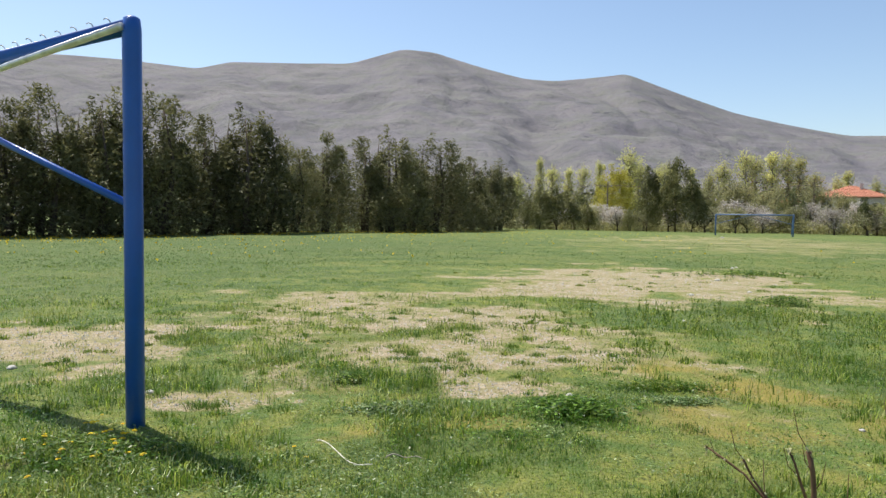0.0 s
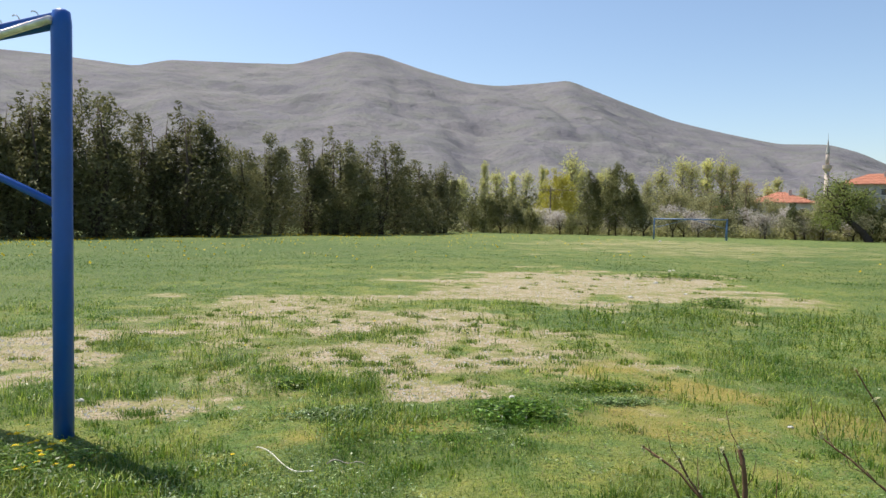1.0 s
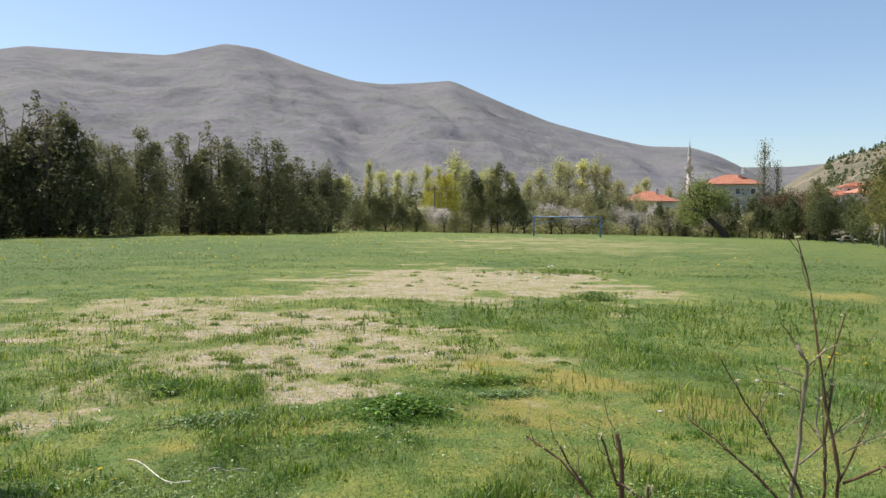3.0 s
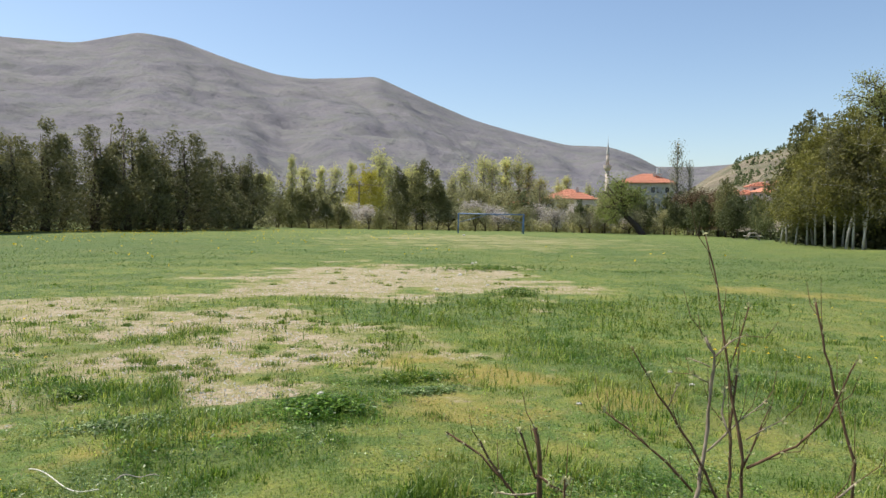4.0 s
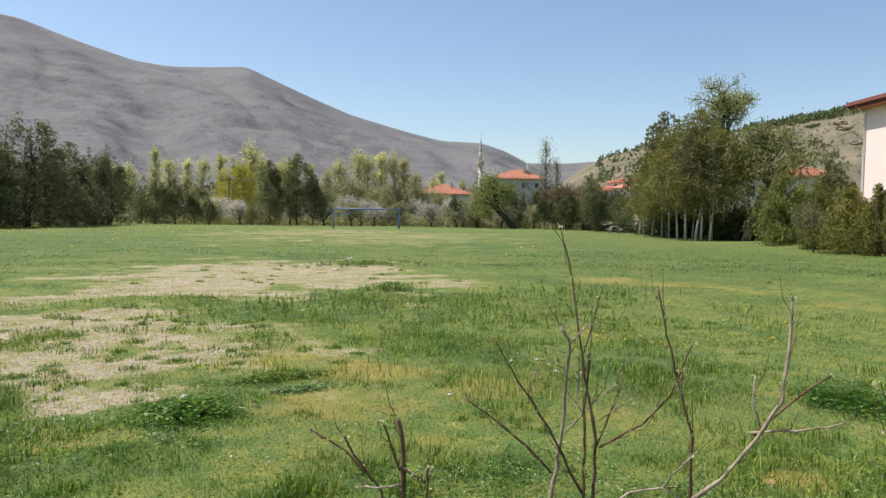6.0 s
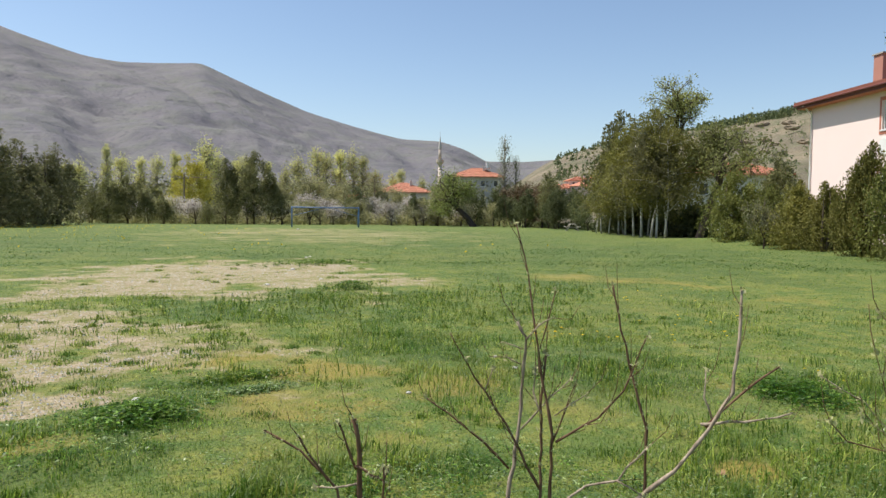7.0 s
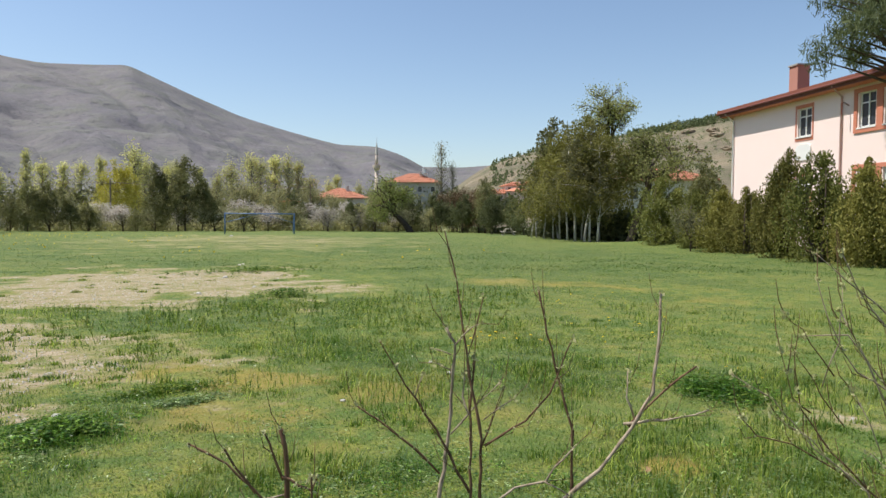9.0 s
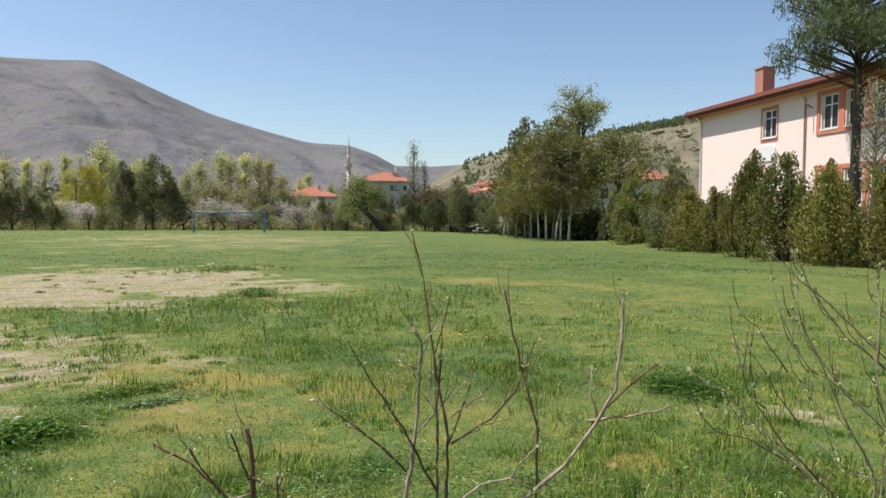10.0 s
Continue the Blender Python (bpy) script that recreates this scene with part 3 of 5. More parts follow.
def broad(name, rng, H, trunk, r, depth=3, spread=0.75, up=0.2, leaf=0.18, per=9, cloud=0.35, lean=(0, 0), first=None, slim=0.6):
    """Trunk and crown meshes of a broad-leaved tree with forked limbs."""
    wood, crown, tips = Buf(), Buf(), []
    top = np.array([lean[0] * trunk, lean[1] * trunk, trunk])
    mid = top * 0.5 + np.array([lean[0] * trunk * -0.12, 0, 0])
    tube(wood, [(0, 0, -0.15), (0, 0, 0.1), mid, top], [r * 1.5, r * 1.15, r, r * 0.85], 8)
    length = first or (H - trunk) * 0.42
    for i in range(4):
        d = np.array([lean[0] * 0.5, lean[1] * 0.5, 0.9]) + rng.normal(0, spread * 0.6, 3)
        d[2] = abs(d[2])
        d /= np.linalg.norm(d)
        grow(wood, top - (0, 0, 0.1 * trunk * (i % 2)), d, length * rng.uniform(0.8, 1.1), r * 0.62, depth, rng, spread, up, tips)
    tips = np.array(tips)
    co = np.repeat(tips, per, axis=0) + rng.normal(0, cloud, (len(tips) * per, 3))
    co = co[co[:, 2] > trunk * 0.55]
    leaves(crown, co, leaf, rng, slim)
    return wood.mesh("trunk", True), crown.mesh("crown")


def column(name, rng, H, R, n=46, per=26, leaf=0.28):
    """Trunk and crown meshes of a narrow poplar with steep twigs."""
    wood, crown = Buf(), Buf()
    tube(wood, [(0, 0, -0.1), (0.05, 0, H * 0.4), (0, 0.05, H * 0.97)], [0.02 * H, 0.012 * H, 0.02], 6)
    for i in range(n):
        t = rng.uniform(0.12, 0.9)
        a = rng.uniform(0, 6.28)
        rr = R * (0.35 + 0.65 * math.sin(math.pi * min(1, t * 1.1) ** 0.8)) * rng.uniform(0.5, 1.0)
        s = np.array([0, 0, H * t])
        l = H * rng.uniform(0.10, 0.2) * (1.1 - 0.5 * t)
        e = s + np.array([math.cos(a) * rr, math.sin(a) * rr, l])
        m = s + np.array([math.cos(a) * rr * 0.75, math.sin(a) * rr * 0.75, l * 0.4])
        tube(wood, [s, m, e], [0.05, 0.03, 0.012], 4)
        f = rng.uniform(0.25, 1.1, per)[:, None]
        co = s + (e - s) * f + rng.normal(0, 0.16 + R * 0.10, (per, 3))
        leaves(crown, co, leaf, rng, 0.6)
    return wood.mesh("trunk", True), crown.mesh("crown")


def pine(name, rng, H, R, bare=0.45, clumps=95, per=70):
    """Trunk and crown meshes of a tall pine with needle tufts on level limbs."""
    wood, crown = Buf(), Buf()
    tube(wood, [(0, 0, -0.2), (0.05, 0, H * 0.35), (0.12, 0.06, H * 0.7), (0.05, 0, H * 0.97)], [0.024 * H, 0.018 * H, 0.013 * H, 0.02], 8)
    for i in range(clumps):
        t = rng.uniform(bare, 1.0)
        a = rng.uniform(0, 6.28)
        rr = R * (1 - ((t - bare) / (1 - bare)) ** 2.2 * 0.85) * rng.uniform(0.3, 1.0)
        c = np.array([math.cos(a) * rr, math.sin(a) * rr, H * t + 0.12 * rr])
        tube(wood, [(0.05, 0, H * t - 0.18 * rr), c * (0.55, 0.55, 1) - (0, 0, 0.12 * rr), c], [0.045, 0.03, 0.01], 4)
        v = ball(rng, per, R * 0.2, 0.15)
        v[:, 2] *= 0.75
        leaves(crown, c + v, 0.25, rng, 0.14, 0, 0.8)
    return wood.mesh("trunk", True), crown.mesh("crown")


PROTO = {}


def plant(key, x, y, H, turn, label, category="tree", group="", name=None, wide=1.0):
    """Sets one tree of a kind on the ground, H metres tall."""
    trunk, crown, m_t, m_c, h0, nm = PROTO[key]
    ob = thing(name or nm, on(x, y, turn), label, category, group)
    s = H / h0
    for n, me, mt in (("trunk", trunk, m_t), ("crown", crown, m_c)):
        c = part(n, me, mt, ob)
        c.scale = (s * wide, s * wide, s)
    return ob


def proto(key, meshes, m_t, m_c, H, name):
    meshes[0].materials.append(m_t)
    meshes[1].materials.append(m_c)
    PROTO[key] = (*meshes, m_t, m_c, H, name)


rng = np.random.default_rng(7)
for i in range(5):
    proto("jun%d" % i, juniper("j", rng, 9.0, 3.0 + 0.3 * (i % 3), 0.0, 165, 50, 0.42, 0.23, 3, 0.8), M_BARK, M_JUNIPER, 9.0, "juniper_tree")
for i in range(3):
    proto("con%d" % i, juniper("c", rng, 8.0, 3.1, 0.2, 125, 42, 0.35, 0.28, 1, 0.62), M_BARK, M_CONIFER, 8.0, "conifer_tree")
    proto("pop%d" % i, column("p", rng, 13.0, 1.4 + 0.3 * i, 85, 30, 0.27), M_BARK_PALE, M_POPLAR, 13.0, "poplar_tree")
    proto("low%d" % i, juniper("l", rng, 5.5, 2.5, 0.32, 75, 46, 0.45, 0.24, 1, 0.45), M_BARK, M_OLIVE, 5.5, "small_tree")
    proto("limed%d" % i, juniper("b", rng, 8.0, 2.9, 0.33, 130, 72, 0.5, 0.17, 1, 0.55, 0.6), M_LIME, M_JUNIPER_Y if i < 2 else M_JUNIPER, 8.0, "limewashed_tree")
    proto("bush%d" % i, juniper("r", rng, 4.2, 2.5, 0.0, 170, 92, 0.3, 0.15, 3, 0.6 if i == 0 else 0.42, 0.5, 0.5), M_BARK, (M_JUNIPER_Y, M_BUSH, M_BUSH)[i], 4.2, "juniper_bush")
    proto("blos%d" % i, broad("w", rng, 4.0, 0.7, 0.09, 2, 0.8, 0.2, 0.17, 11, 0.36, (0, 0), 1.5), M_BARK, (M_BLOSSOM, M_SCRUB, M_POPLAR_G)[i], 4.0, "blossoming_shrub")
proto("tallpop", column("tp", rng, 15.5, 1.6, 70, 24, 0.2), M_BARK_PALE, M_POPLAR_G, 15.5, "tall_poplar_tree")
proto("yellow", juniper("yw", rng, 10.5, 4.0, 0.1, 150, 80, 0.2, 0.26, 1, 0.33), M_BARK, M_YELLOW, 10.5, "yellow_willow_tree")
proto("green", broad("gt", rng, 9.0, 2.0, 0.2, 3, 0.7, 0.3, 0.3, 6, 0.5), M_BARK, M_SCRUB, 9.0, "spring_tree")
proto("willow", broad("wi", rng, 8.0, 2.4, 0.36, 3, 0.85, 0.05, 0.2, 9, 0.4, (-0.75, 0.0), 2.6), M_BARK, M_WILLOW, 8.0, "crooked_willow_tree")
proto("elm", broad("el", np.random.default_rng(4), 13.7, 7.9, 0.22, 4, 0.85, 0.08, 0.13, 3, 0.24, (0, 0), 1.75), M_BARK, M_ELM, 13.7, "tall_elm_tree")
proto("lean", broad("le", np.random.default_rng(8), 7.8, 3.0, 0.2, 4, 0.8, 0.1, 0.13, 4, 0.22, (0.25, -0.2), 1.6), M_BARK, M_ELM, 7.8, "leaning_tree")
proto("red", broad("re", rng, 6.0, 1.5, 0.13, 3, 0.7, 0.25, 0.2, 12, 0.35), M_BARK, M_REDDISH, 6.0, "reddish_tree")
proto("pine", pine("pi", rng, 9.6, 3.0, 0.52, 135, 210), M_BARK, M_PINE, 9.6, "pine_tree")

# the dark row along the side line
LBL = "dark green ragged juniper in a dense row beside the field"
for i, (x, y, h) in enumerate([(-31, 32, 9.0), (-28.5, 36, 8.6), (-26, 39.5, 8.2), (-23.9, 42.8, 7.9), (-23.1, 44.4, 9.1), (-21.3, 47.5, 8.9), (-20.4, 49, 9.9),
                               (-18.9, 50.7, 10.4), (-17.9, 52.1, 7.6), (-16.3, 54.7, 8.9), (-13.9, 56.4, 10.1), (-12.7, 58.7, 9.8), (-10.8, 61.1, 7.6),
                               (-8.1, 64.6, 8.8), (-5.3, 67.9, 8.9), (-3.0, 71, 10.4), (-0.6, 74, 8.4), (1.6, 77.1, 10.4), (4.0, 81, 8.6), (6.3, 84.9, 8.7), (8.7, 89.5, 8.6), (11.1, 94.4, 9.4)]):
    plant("jun%d" % (i % 5), x, y, h, 67 * i, LBL, "tree", "side line tree row", None, 1.4)
for i in range(10):
    k2 = 6 + i * 6.7
    plant("jun%d" % ((i * 3 + 1) % 5), -27.2 + 0.515 * k2 + 0.4 * math.sin(i * 2.1) - 1.8, 40.5 + 0.857 * k2 + 1.6, 7.4 + 0.8 * math.sin(i * 1.7), 40 * i, LBL, "tree", "side line tree row", None, 1.75)
# small conifers behind the far goal
for i, (x, y, h) in enumerate([(16.4, 104, 5.0), (18.2, 103.6, 5.9), (20.7, 103.1, 6.4), (23.2, 102.6, 4.6), (25, 102.0, 3.6)]):
    plant("con%d" % (i % 3), x, y, h, 50 * i, "thin dark conifer with a bare lower stem", "tree", "conifers behind the goal", None, 1.25)
for i, (x, y, h, w) in enumerate([(30.6, 100.5, 3.4, 0.9), (33.0, 99.8, 9.0, 1.0), (36.6, 98.3, 10.2, 1.05), (39.0, 98.4, 7.5, 1.0)]):
    plant("con%d" % (i % 3), x, y, h, 80 * i, "tall dark green conifer at the end of the field", "tree", "conifers behind the goal", None, w)
# poplars and willows beyond
for i, (x, y, h) in enumerate([(24.2, 138, 12.9), (20, 139, 10.5), (33.6, 141.2, 11.8), (31.0, 143, 11.4), (40.8, 134.1, 15.0), (46.5, 134, 11.8), (50, 136, 11.4), (54.5, 130, 10.5), (59.9, 126.7, 13.8),
                               (64.0, 125, 13.4), (66.2, 123.8, 14.2), (69.8, 121.5, 10.0), (79.4, 127.4, 10.6), (84, 126, 9.6), (27, 140, 11.5), (36.5, 140, 12.5), (43.5, 137, 13.0), (48, 133, 12.0), (52, 132, 11.0), (57, 129, 12.5), (62, 127, 13.0), (68.5, 124, 12.5), (76, 125, 9.8), (18, 141, 10.0), (14, 140, 9.0), (9, 138, 9.8), (73, 128, 9.0)]):
    plant("pop%d" % (i % 3), x, y, h * 1.04, 77 * i, "slender poplar with young yellow-green leaves", "tree", "poplar belt", None, 0.85 + 0.55 * abs(math.sin(i * 1.9)))
plant("yellow", 34.8, 124.5, 11.2, 0, "round willow with bright yellow spring leaves", wide=1.1)
plant("yellow", 46.0, 128.0, 8.8, 120, "yellow-leaved willow behind the conifers", wide=0.7)
for i, (x, y, h) in enumerate([(48, 120, 7.5), (53, 118, 8.2), (56.5, 112, 7.2), (44, 124, 7.0), (28, 128, 6.0), (70, 112, 6.5), (75, 106, 6.0), (62, 110, 7.4), (22, 126, 5.5)]):
    plant("green", x, y, h, 61 * i, "loose tree with fresh pale green leaves", "tree", "poplar belt")
# scrub and blossom along the far edge
for i in range(30):
    k2 = i / 29
    x, y = 17 + 62 * k2, 110 - 25 * k2 + 3.0 * math.sin(i * 2.7)
    blossom = i % 3 == 0
    plant("blos%d" % (i % 3), x, y, 2.3 + 1.6 * abs(math.sin(i * 1.3)), 53 * i,
          "white-blossomed fruit shrub at the field's far edge" if blossom else "dull green shrub at the field's far edge", "shrub", "edge shrubs",
          "blossoming_shrub" if blossom else "green_shrub", 1.35)
for i, (x, y, h) in enumerate([(44.5, 107, 4.6), (47.5, 105.5, 5.2), (51, 104, 4.4), (57.5, 100, 4.8), (59.5, 98, 4.2), (62, 97, 5.0), (28.5, 110, 4.4), (66, 95, 4.4)]):
    plant("blos%d" % (0 if i % 4 else 2), x, y, h, 91 * i, "loose fruit tree in pale blossom behind the goal", "shrub", "edge shrubs", "blossoming_shrub", 1.25)
plant("con1", 51.5, 97, 4.6, 10, "small dark conifer among the shrubs", "tree")
plant("con0", 63.5, 92.5, 4.4, 10, "small narrow dark conifer among the shrubs", "tree", wide=0.6)
plant("low0", 55.1, 101.1, 6.6, 0, "dark leafy tree behind the goal", "tree")
plant("willow", 65.6, 84.4, 8.8, -38, "crooked green willow with a thick leaning trunk", wide=1.15)
plant("green", 63.4, 90.5, 6.4, 33, "pale green tree beside the crooked willow")
for i, (x, y, h) in enumerate([(69, 88.5, 6.4), (72.5, 86.5, 6.4), (75.2, 84.5, 7.0), (71.0, 92, 7.4), (60.5, 92.5, 5.0)]):
    plant("low%d" % (i % 3), x, y, h, 31 * i, "low dark tree beyond the crooked willow", "tree", "low trees by the table")
plant("tallpop", 77.8, 91.6, 15.9, 0, "tall sparse grey-green poplar")
plant("tallpop", 79.4, 90.6, 12.5, 90, "tall sparse grey-green poplar", wide=0.9)
for i, (x, y, h) in enumerate([(70.5, 80.5, 5.2), (67.6, 77.8, 5.0), (64.9, 76.3, 5.3), (66.5, 74.2, 5.6), (63.8, 70.6, 6.0), (65.6, 66.2, 6.4), (63.0, 64.3, 5.6), (61.5, 62.5, 5.2), (70.5, 77, 6.2), (68.5, 71, 6.6), (61.0, 58.4, 5.0), (62.6, 60.2, 5.4), (60.2, 56.0, 4.6), (64.6, 62.4, 5.6), (66.8, 65.0, 6.0)]):
    plant("low%d" % (i % 3), x, y, h * 0.86, 70 * i, "low dark tree with a thin bare stem", "tree", "low trees by the table")
plant("con2", 66.4, 68.9, 7.4, 0, "narrow dark conifer above the low trees")
for i, (x, y, h) in enumerate([(74, 82, 8.0), (71, 75, 7.2), (76, 80, 6.5)]):
    plant("red", x, y, h * 0.85, 100 * i, "tree with reddish-brown young leaves", "tree", "low trees by the table")
# trees with limewashed trunks
for i, (x, y, h) in enumerate([(51.9, 47.2, 6.3), (50.6, 45.4, 6.6), (49.6, 43.6, 7.4), (48.6, 41.6, 8.0), (47.6, 40.0, 8.2), (46.2, 38.0, 8.8), (45.2, 36.4, 9.4), (44.2, 34.7, 9.6), (43.2, 33.4, 8.6), (42.3, 32.0, 8.0),
                               (50.8, 42.9, 8.6), (48.8, 38.6, 8.4), (46.8, 35.2, 9.0)]):
    plant("limed%d" % (i % 3), x, y, h, 47 * i, "olive-green conifer with a limewashed white trunk", "tree", "limewashed trees", None, 1.12)
plant("con1", 50.2, 43.1, 10.7, 0, "pointed dark conifer rising above the limewashed trees")
plant("elm", 52.4, 38.7, 16.0, 20, "tall open-crowned tree with fresh green leaves")
plant("lean", 43.4, 29.9, 10.2, 0, "spreading tree with a forked leaning trunk", wide=0.95)
plant("con0", 52.6, 29.2, 6.8, 0, "dark narrow conifer behind the bushes")
# bushes before the school
for i, (key, x, y, h, w, lb) in enumerate([
        ("bush1", 38.3, 24.2, 4.4, 1.0, "round dark green juniper bush"), ("bush2", 35.4, 20.3, 3.4, 0.85, "dense green juniper bush"),
        ("bush0", 32.9, 17.4, 3.5, 0.95, "yellowish-green conical juniper bush"), ("bush2", 34.2, 19.6, 3.2, 0.85, "low green bush between junipers"),
        ("bush0", 31.2, 15.4, 3.3, 0.9, "yellowish-green juniper bush"), ("bush0", 28.6, 12.4, 4.7, 0.62, "tall ragged green juniper bush"),
        ("bush1", 27.4, 10.7, 4.4, 0.75, "large dense green juniper bush"), ("bush0", 26.8, 9.0, 4.0, 0.75, "large dense green juniper bush"),
        ("bush0", 26.2, 7.4, 3.7, 0.7, "yellowish juniper bush")]):
    plant(key, x, y, h * 0.86, 71 * i, lb + " before the pink school", "bush", "bushes before the school", None, w)
plant("blos2", 32.6, 18.9, 2.6, 0, "thin pale-leaved shrub between the bushes", "shrub", name="pale_shrub", wide=0.6)
plant("pine", 33.2, 10.2, 14.2, 0, "tall pine with a bare trunk before the school", wide=0.72)
plant("tallpop", 30.2, 8.6, 6.8, 0, "young bare-twigged tree before the school", name="bare_young_tree", wide=1.1)


def pine_wood():
    """The wood along the top of the near hill."""
    r2 = np.random.default_rng(33)
    buf = Buf()
    az = [43.5, 46.4, 48, 52, 56.8, 60, 62.5, 68, 76, 90]
    el = [3.7, 4.7, 5.1, 5.9, 6.6, 7.1, 7.6, 8.5, 9.3, 9.4]
    for i in range(1500):
        a = 44.3 + 36 * r2.uniform(0, 1) ** 1.2
        low = 0.55 if a < 55 else 0.92
        s = r2.uniform(low, 1.0)
        if a < 55 and s < 0.9 and r2.uniform() < 0.35:
            continue
        r = 150 + 270 * s
        z = -2 + (1.3 + 420 * math.tan(radians(np.interp(a, az, el))) + 3.5) * s ** 1.15
        x, y = r * math.sin(radians(a)), r * math.cos(radians(a))
        h, w = r2.uniform(3.2, 5.6), r2.uniform(1.5, 2.4)
        t = r2.uniform(0.0, 1.0, 44) ** 0.8
        ang = r2.uniform(0, 6.28, 44)
        rr = w * (1.05 - t) * r2.uniform(0.6, 1.0, 44)
        leaves(buf, np.stack([x + np.cos(ang) * rr, y + np.sin(ang) * rr, z - 1.5 + t * h], 1), 0.95, r2, 0.6, 0, 0.5)
    for i in range(520):
        a, s = r2.uniform(44, 80), r2.uniform(0.2, 0.92)
        r = 150 + 270 * s
        z = -2 + (1.3 + 420 * math.tan(radians(np.interp(a, az, el))) + 3.5) * s ** 1.15
        c = np.array([r * math.sin(radians(a)), r * math.cos(radians(a)), z])
        leaves(buf, c + ball(r2, 20, r2.uniform(0.5, 1.7)), 0.7, r2)
    me = buf.mesh("pine_wood")
    me.materials.append(M_PINE)
    tagged(new("pine_wood", me), "dark pine wood along the top of the dry hill", "wood", kind="stuff")


pine_wood()


def outcrop(a, s, r, seed):
    """A rocky ledge on the near hill."""
    az = [43.5, 46.4, 48, 52, 56.8, 60, 62.5, 68, 76, 90]
    el = [3.7, 4.7, 5.1, 5.9, 6.6, 7.1, 7.6, 8.5, 9.3, 9.4]
    d = 150 + 270 * s
    z = -2 + (1.3 + 420 * math.tan(radians(np.interp(a, az, el))) + 3.5) * s ** 1.15
    bm = bmesh.new()
    bmesh.ops.create_icosphere(bm, subdivisions=3, radius=r)
    for v in bm.verts:
        q = v.co / r
        v.co *= 1 + 0.35 * noise.fractal(q * 1.6 + Vector((seed, 3, 0)), 0.9, 2.0, 5)
        v.co.z *= 0.55
        v.co.x *= 1.5
    me = bpy.data.meshes.new("rock_outcrop")
    bm.to_mesh(me)
    bm.free()
    me.materials.append(M_ROCK)
    ob = new("rock_outcrop", me)
    ob.matrix_world = Matrix.Translation((d * math.sin(radians(a)), d * math.cos(radians(a)), z - r * 0.2)) @ Matrix.Rotation(radians(-a), 4, "Z")
    tagged(ob, "ochre rock ledge on the dry hillside", "rock", "hill rocks")


for i in range(26):
    outcrop(54.5 + 0.6 * i + 0.5 * math.sin(i * 4.1), 0.74 + 0.16 * math.sin(i * 2.3), 1.1 + 1.3 * abs(math.sin(i * 1.9)), i + 1)


# ---- goals ----
GOAL_DIR = np.array([math.sin(radians(-54.0)), math.cos(radians(-54.0)), 0])


def goal(name, m, label, paint, width, height, r, near):
    """A football goal: two posts, a crossbar, corner braces, net hooks. Local x runs along the crossbar."""
    g = thing(name, m, label, "goal")
    for x in (0, width):
        b = Buf()
        tube(b, [(x, 0, -0.25), (x, 0, height * 0.5), (x, 0, height - 0.03), (x, 0, height + r * 0.7), (x, 0, height + r * 0.95)], [r, r, r, r * 0.85, r * 0.45], 20 if near else 10)
        post = part("post", b.mesh("post", True), paint, g)
        if near:
            for h in (0.55, 0.95, 1.33, 1.72, 2.08):
                hb = Buf()
                s = 1 if x == 0 else -1
                tube(hb, [(x + s * r * 0.8, -0.01, h), (x + s * (r + 0.03), -0.012, h + 0.002), (x + s * (r + 0.038), -0.012, h + 0.018)], 0.004, 6)
                part("net_hook", hb, M_STEEL, post)
    b = Buf()
    tube(b, [(0, 0, height - r * 0.1), (width * 0.5, 0, height - r * 0.1 - 0.01), (width, 0, height - r * 0.1)], r * 0.86, 20 if near else 10)
    bar = part("crossbar", b.mesh("crossbar", True), paint, g)
    if near:
        for i in range(36):
            x = 0.22 + i * (width - 0.4) / 36
            hb = Buf()
            z0 = height + r * 0.62
            tube(hb, [(x + 0.03 - 0.034 * math.sin(q), 0.008 - 0.012 * math.cos(q), z0 + 0.016 - 0.02 * math.cos(q)) for q in np.linspace(-0.5, 3.7, 10)], 0.004, 6)
            part("net_hook", hb, M_STEEL, bar)
        b = Buf()
        tube(b, [(0.0, 0.066, height - 0.02), (1.3, 0.068, height - 0.1), (2.9, 0.068, height - 0.22)], 0.023, 14)
        part("net_rail", b.mesh("net_rail", True), M_RAIL, g, "bare shiny steel tube below the crossbar")
    for s, x in ((1, 0), (-1, width)):
        b = Buf()
        tube(b, [(x + s * 0.02, 0, height * 0.557), (x + s * 1.8, 0, height * 0.765), (x + s * 3.55, 0, height - 0.06)], 0.024 if near else 0.03, 12)
        part("brace", b.mesh("brace", True), paint, g)
    return g


def along(x, y, d):
    """A pose on the ground whose local x runs along d."""
    return Matrix.Translation((x, y, float(gz(x, y)))) @ Matrix.Rotation(math.atan2(d[1], d[0]), 4, "Z")


goal("football_goal", along(-1.668, 4.45, GOAL_DIR), "blue-painted steel football goal with net hooks on its crossbar", M_BLUE, 7.32, 2.44, 0.056, True)
far_m = along(40.1, 73.5, np.array([-7.07, 2.99, 0]))
goal("football_goal", far_m, "weathered blue football goal at the far end of the field", M_BLUE_OLD, 7.7, 2.3, 0.085, False)
for x, back in ((0, 1.6), (7.7, 1.6)):
    gb = [o for o in scene.objects if o.name == "football_goal.001"][0]
    b = Buf()
    tube(b, [(x, 0, 2.25), (x, -0.9, 1.9), (x, -back, -0.05)], 0.04, 8)
    part("back_stay", b, M_BLUE_OLD, gb)


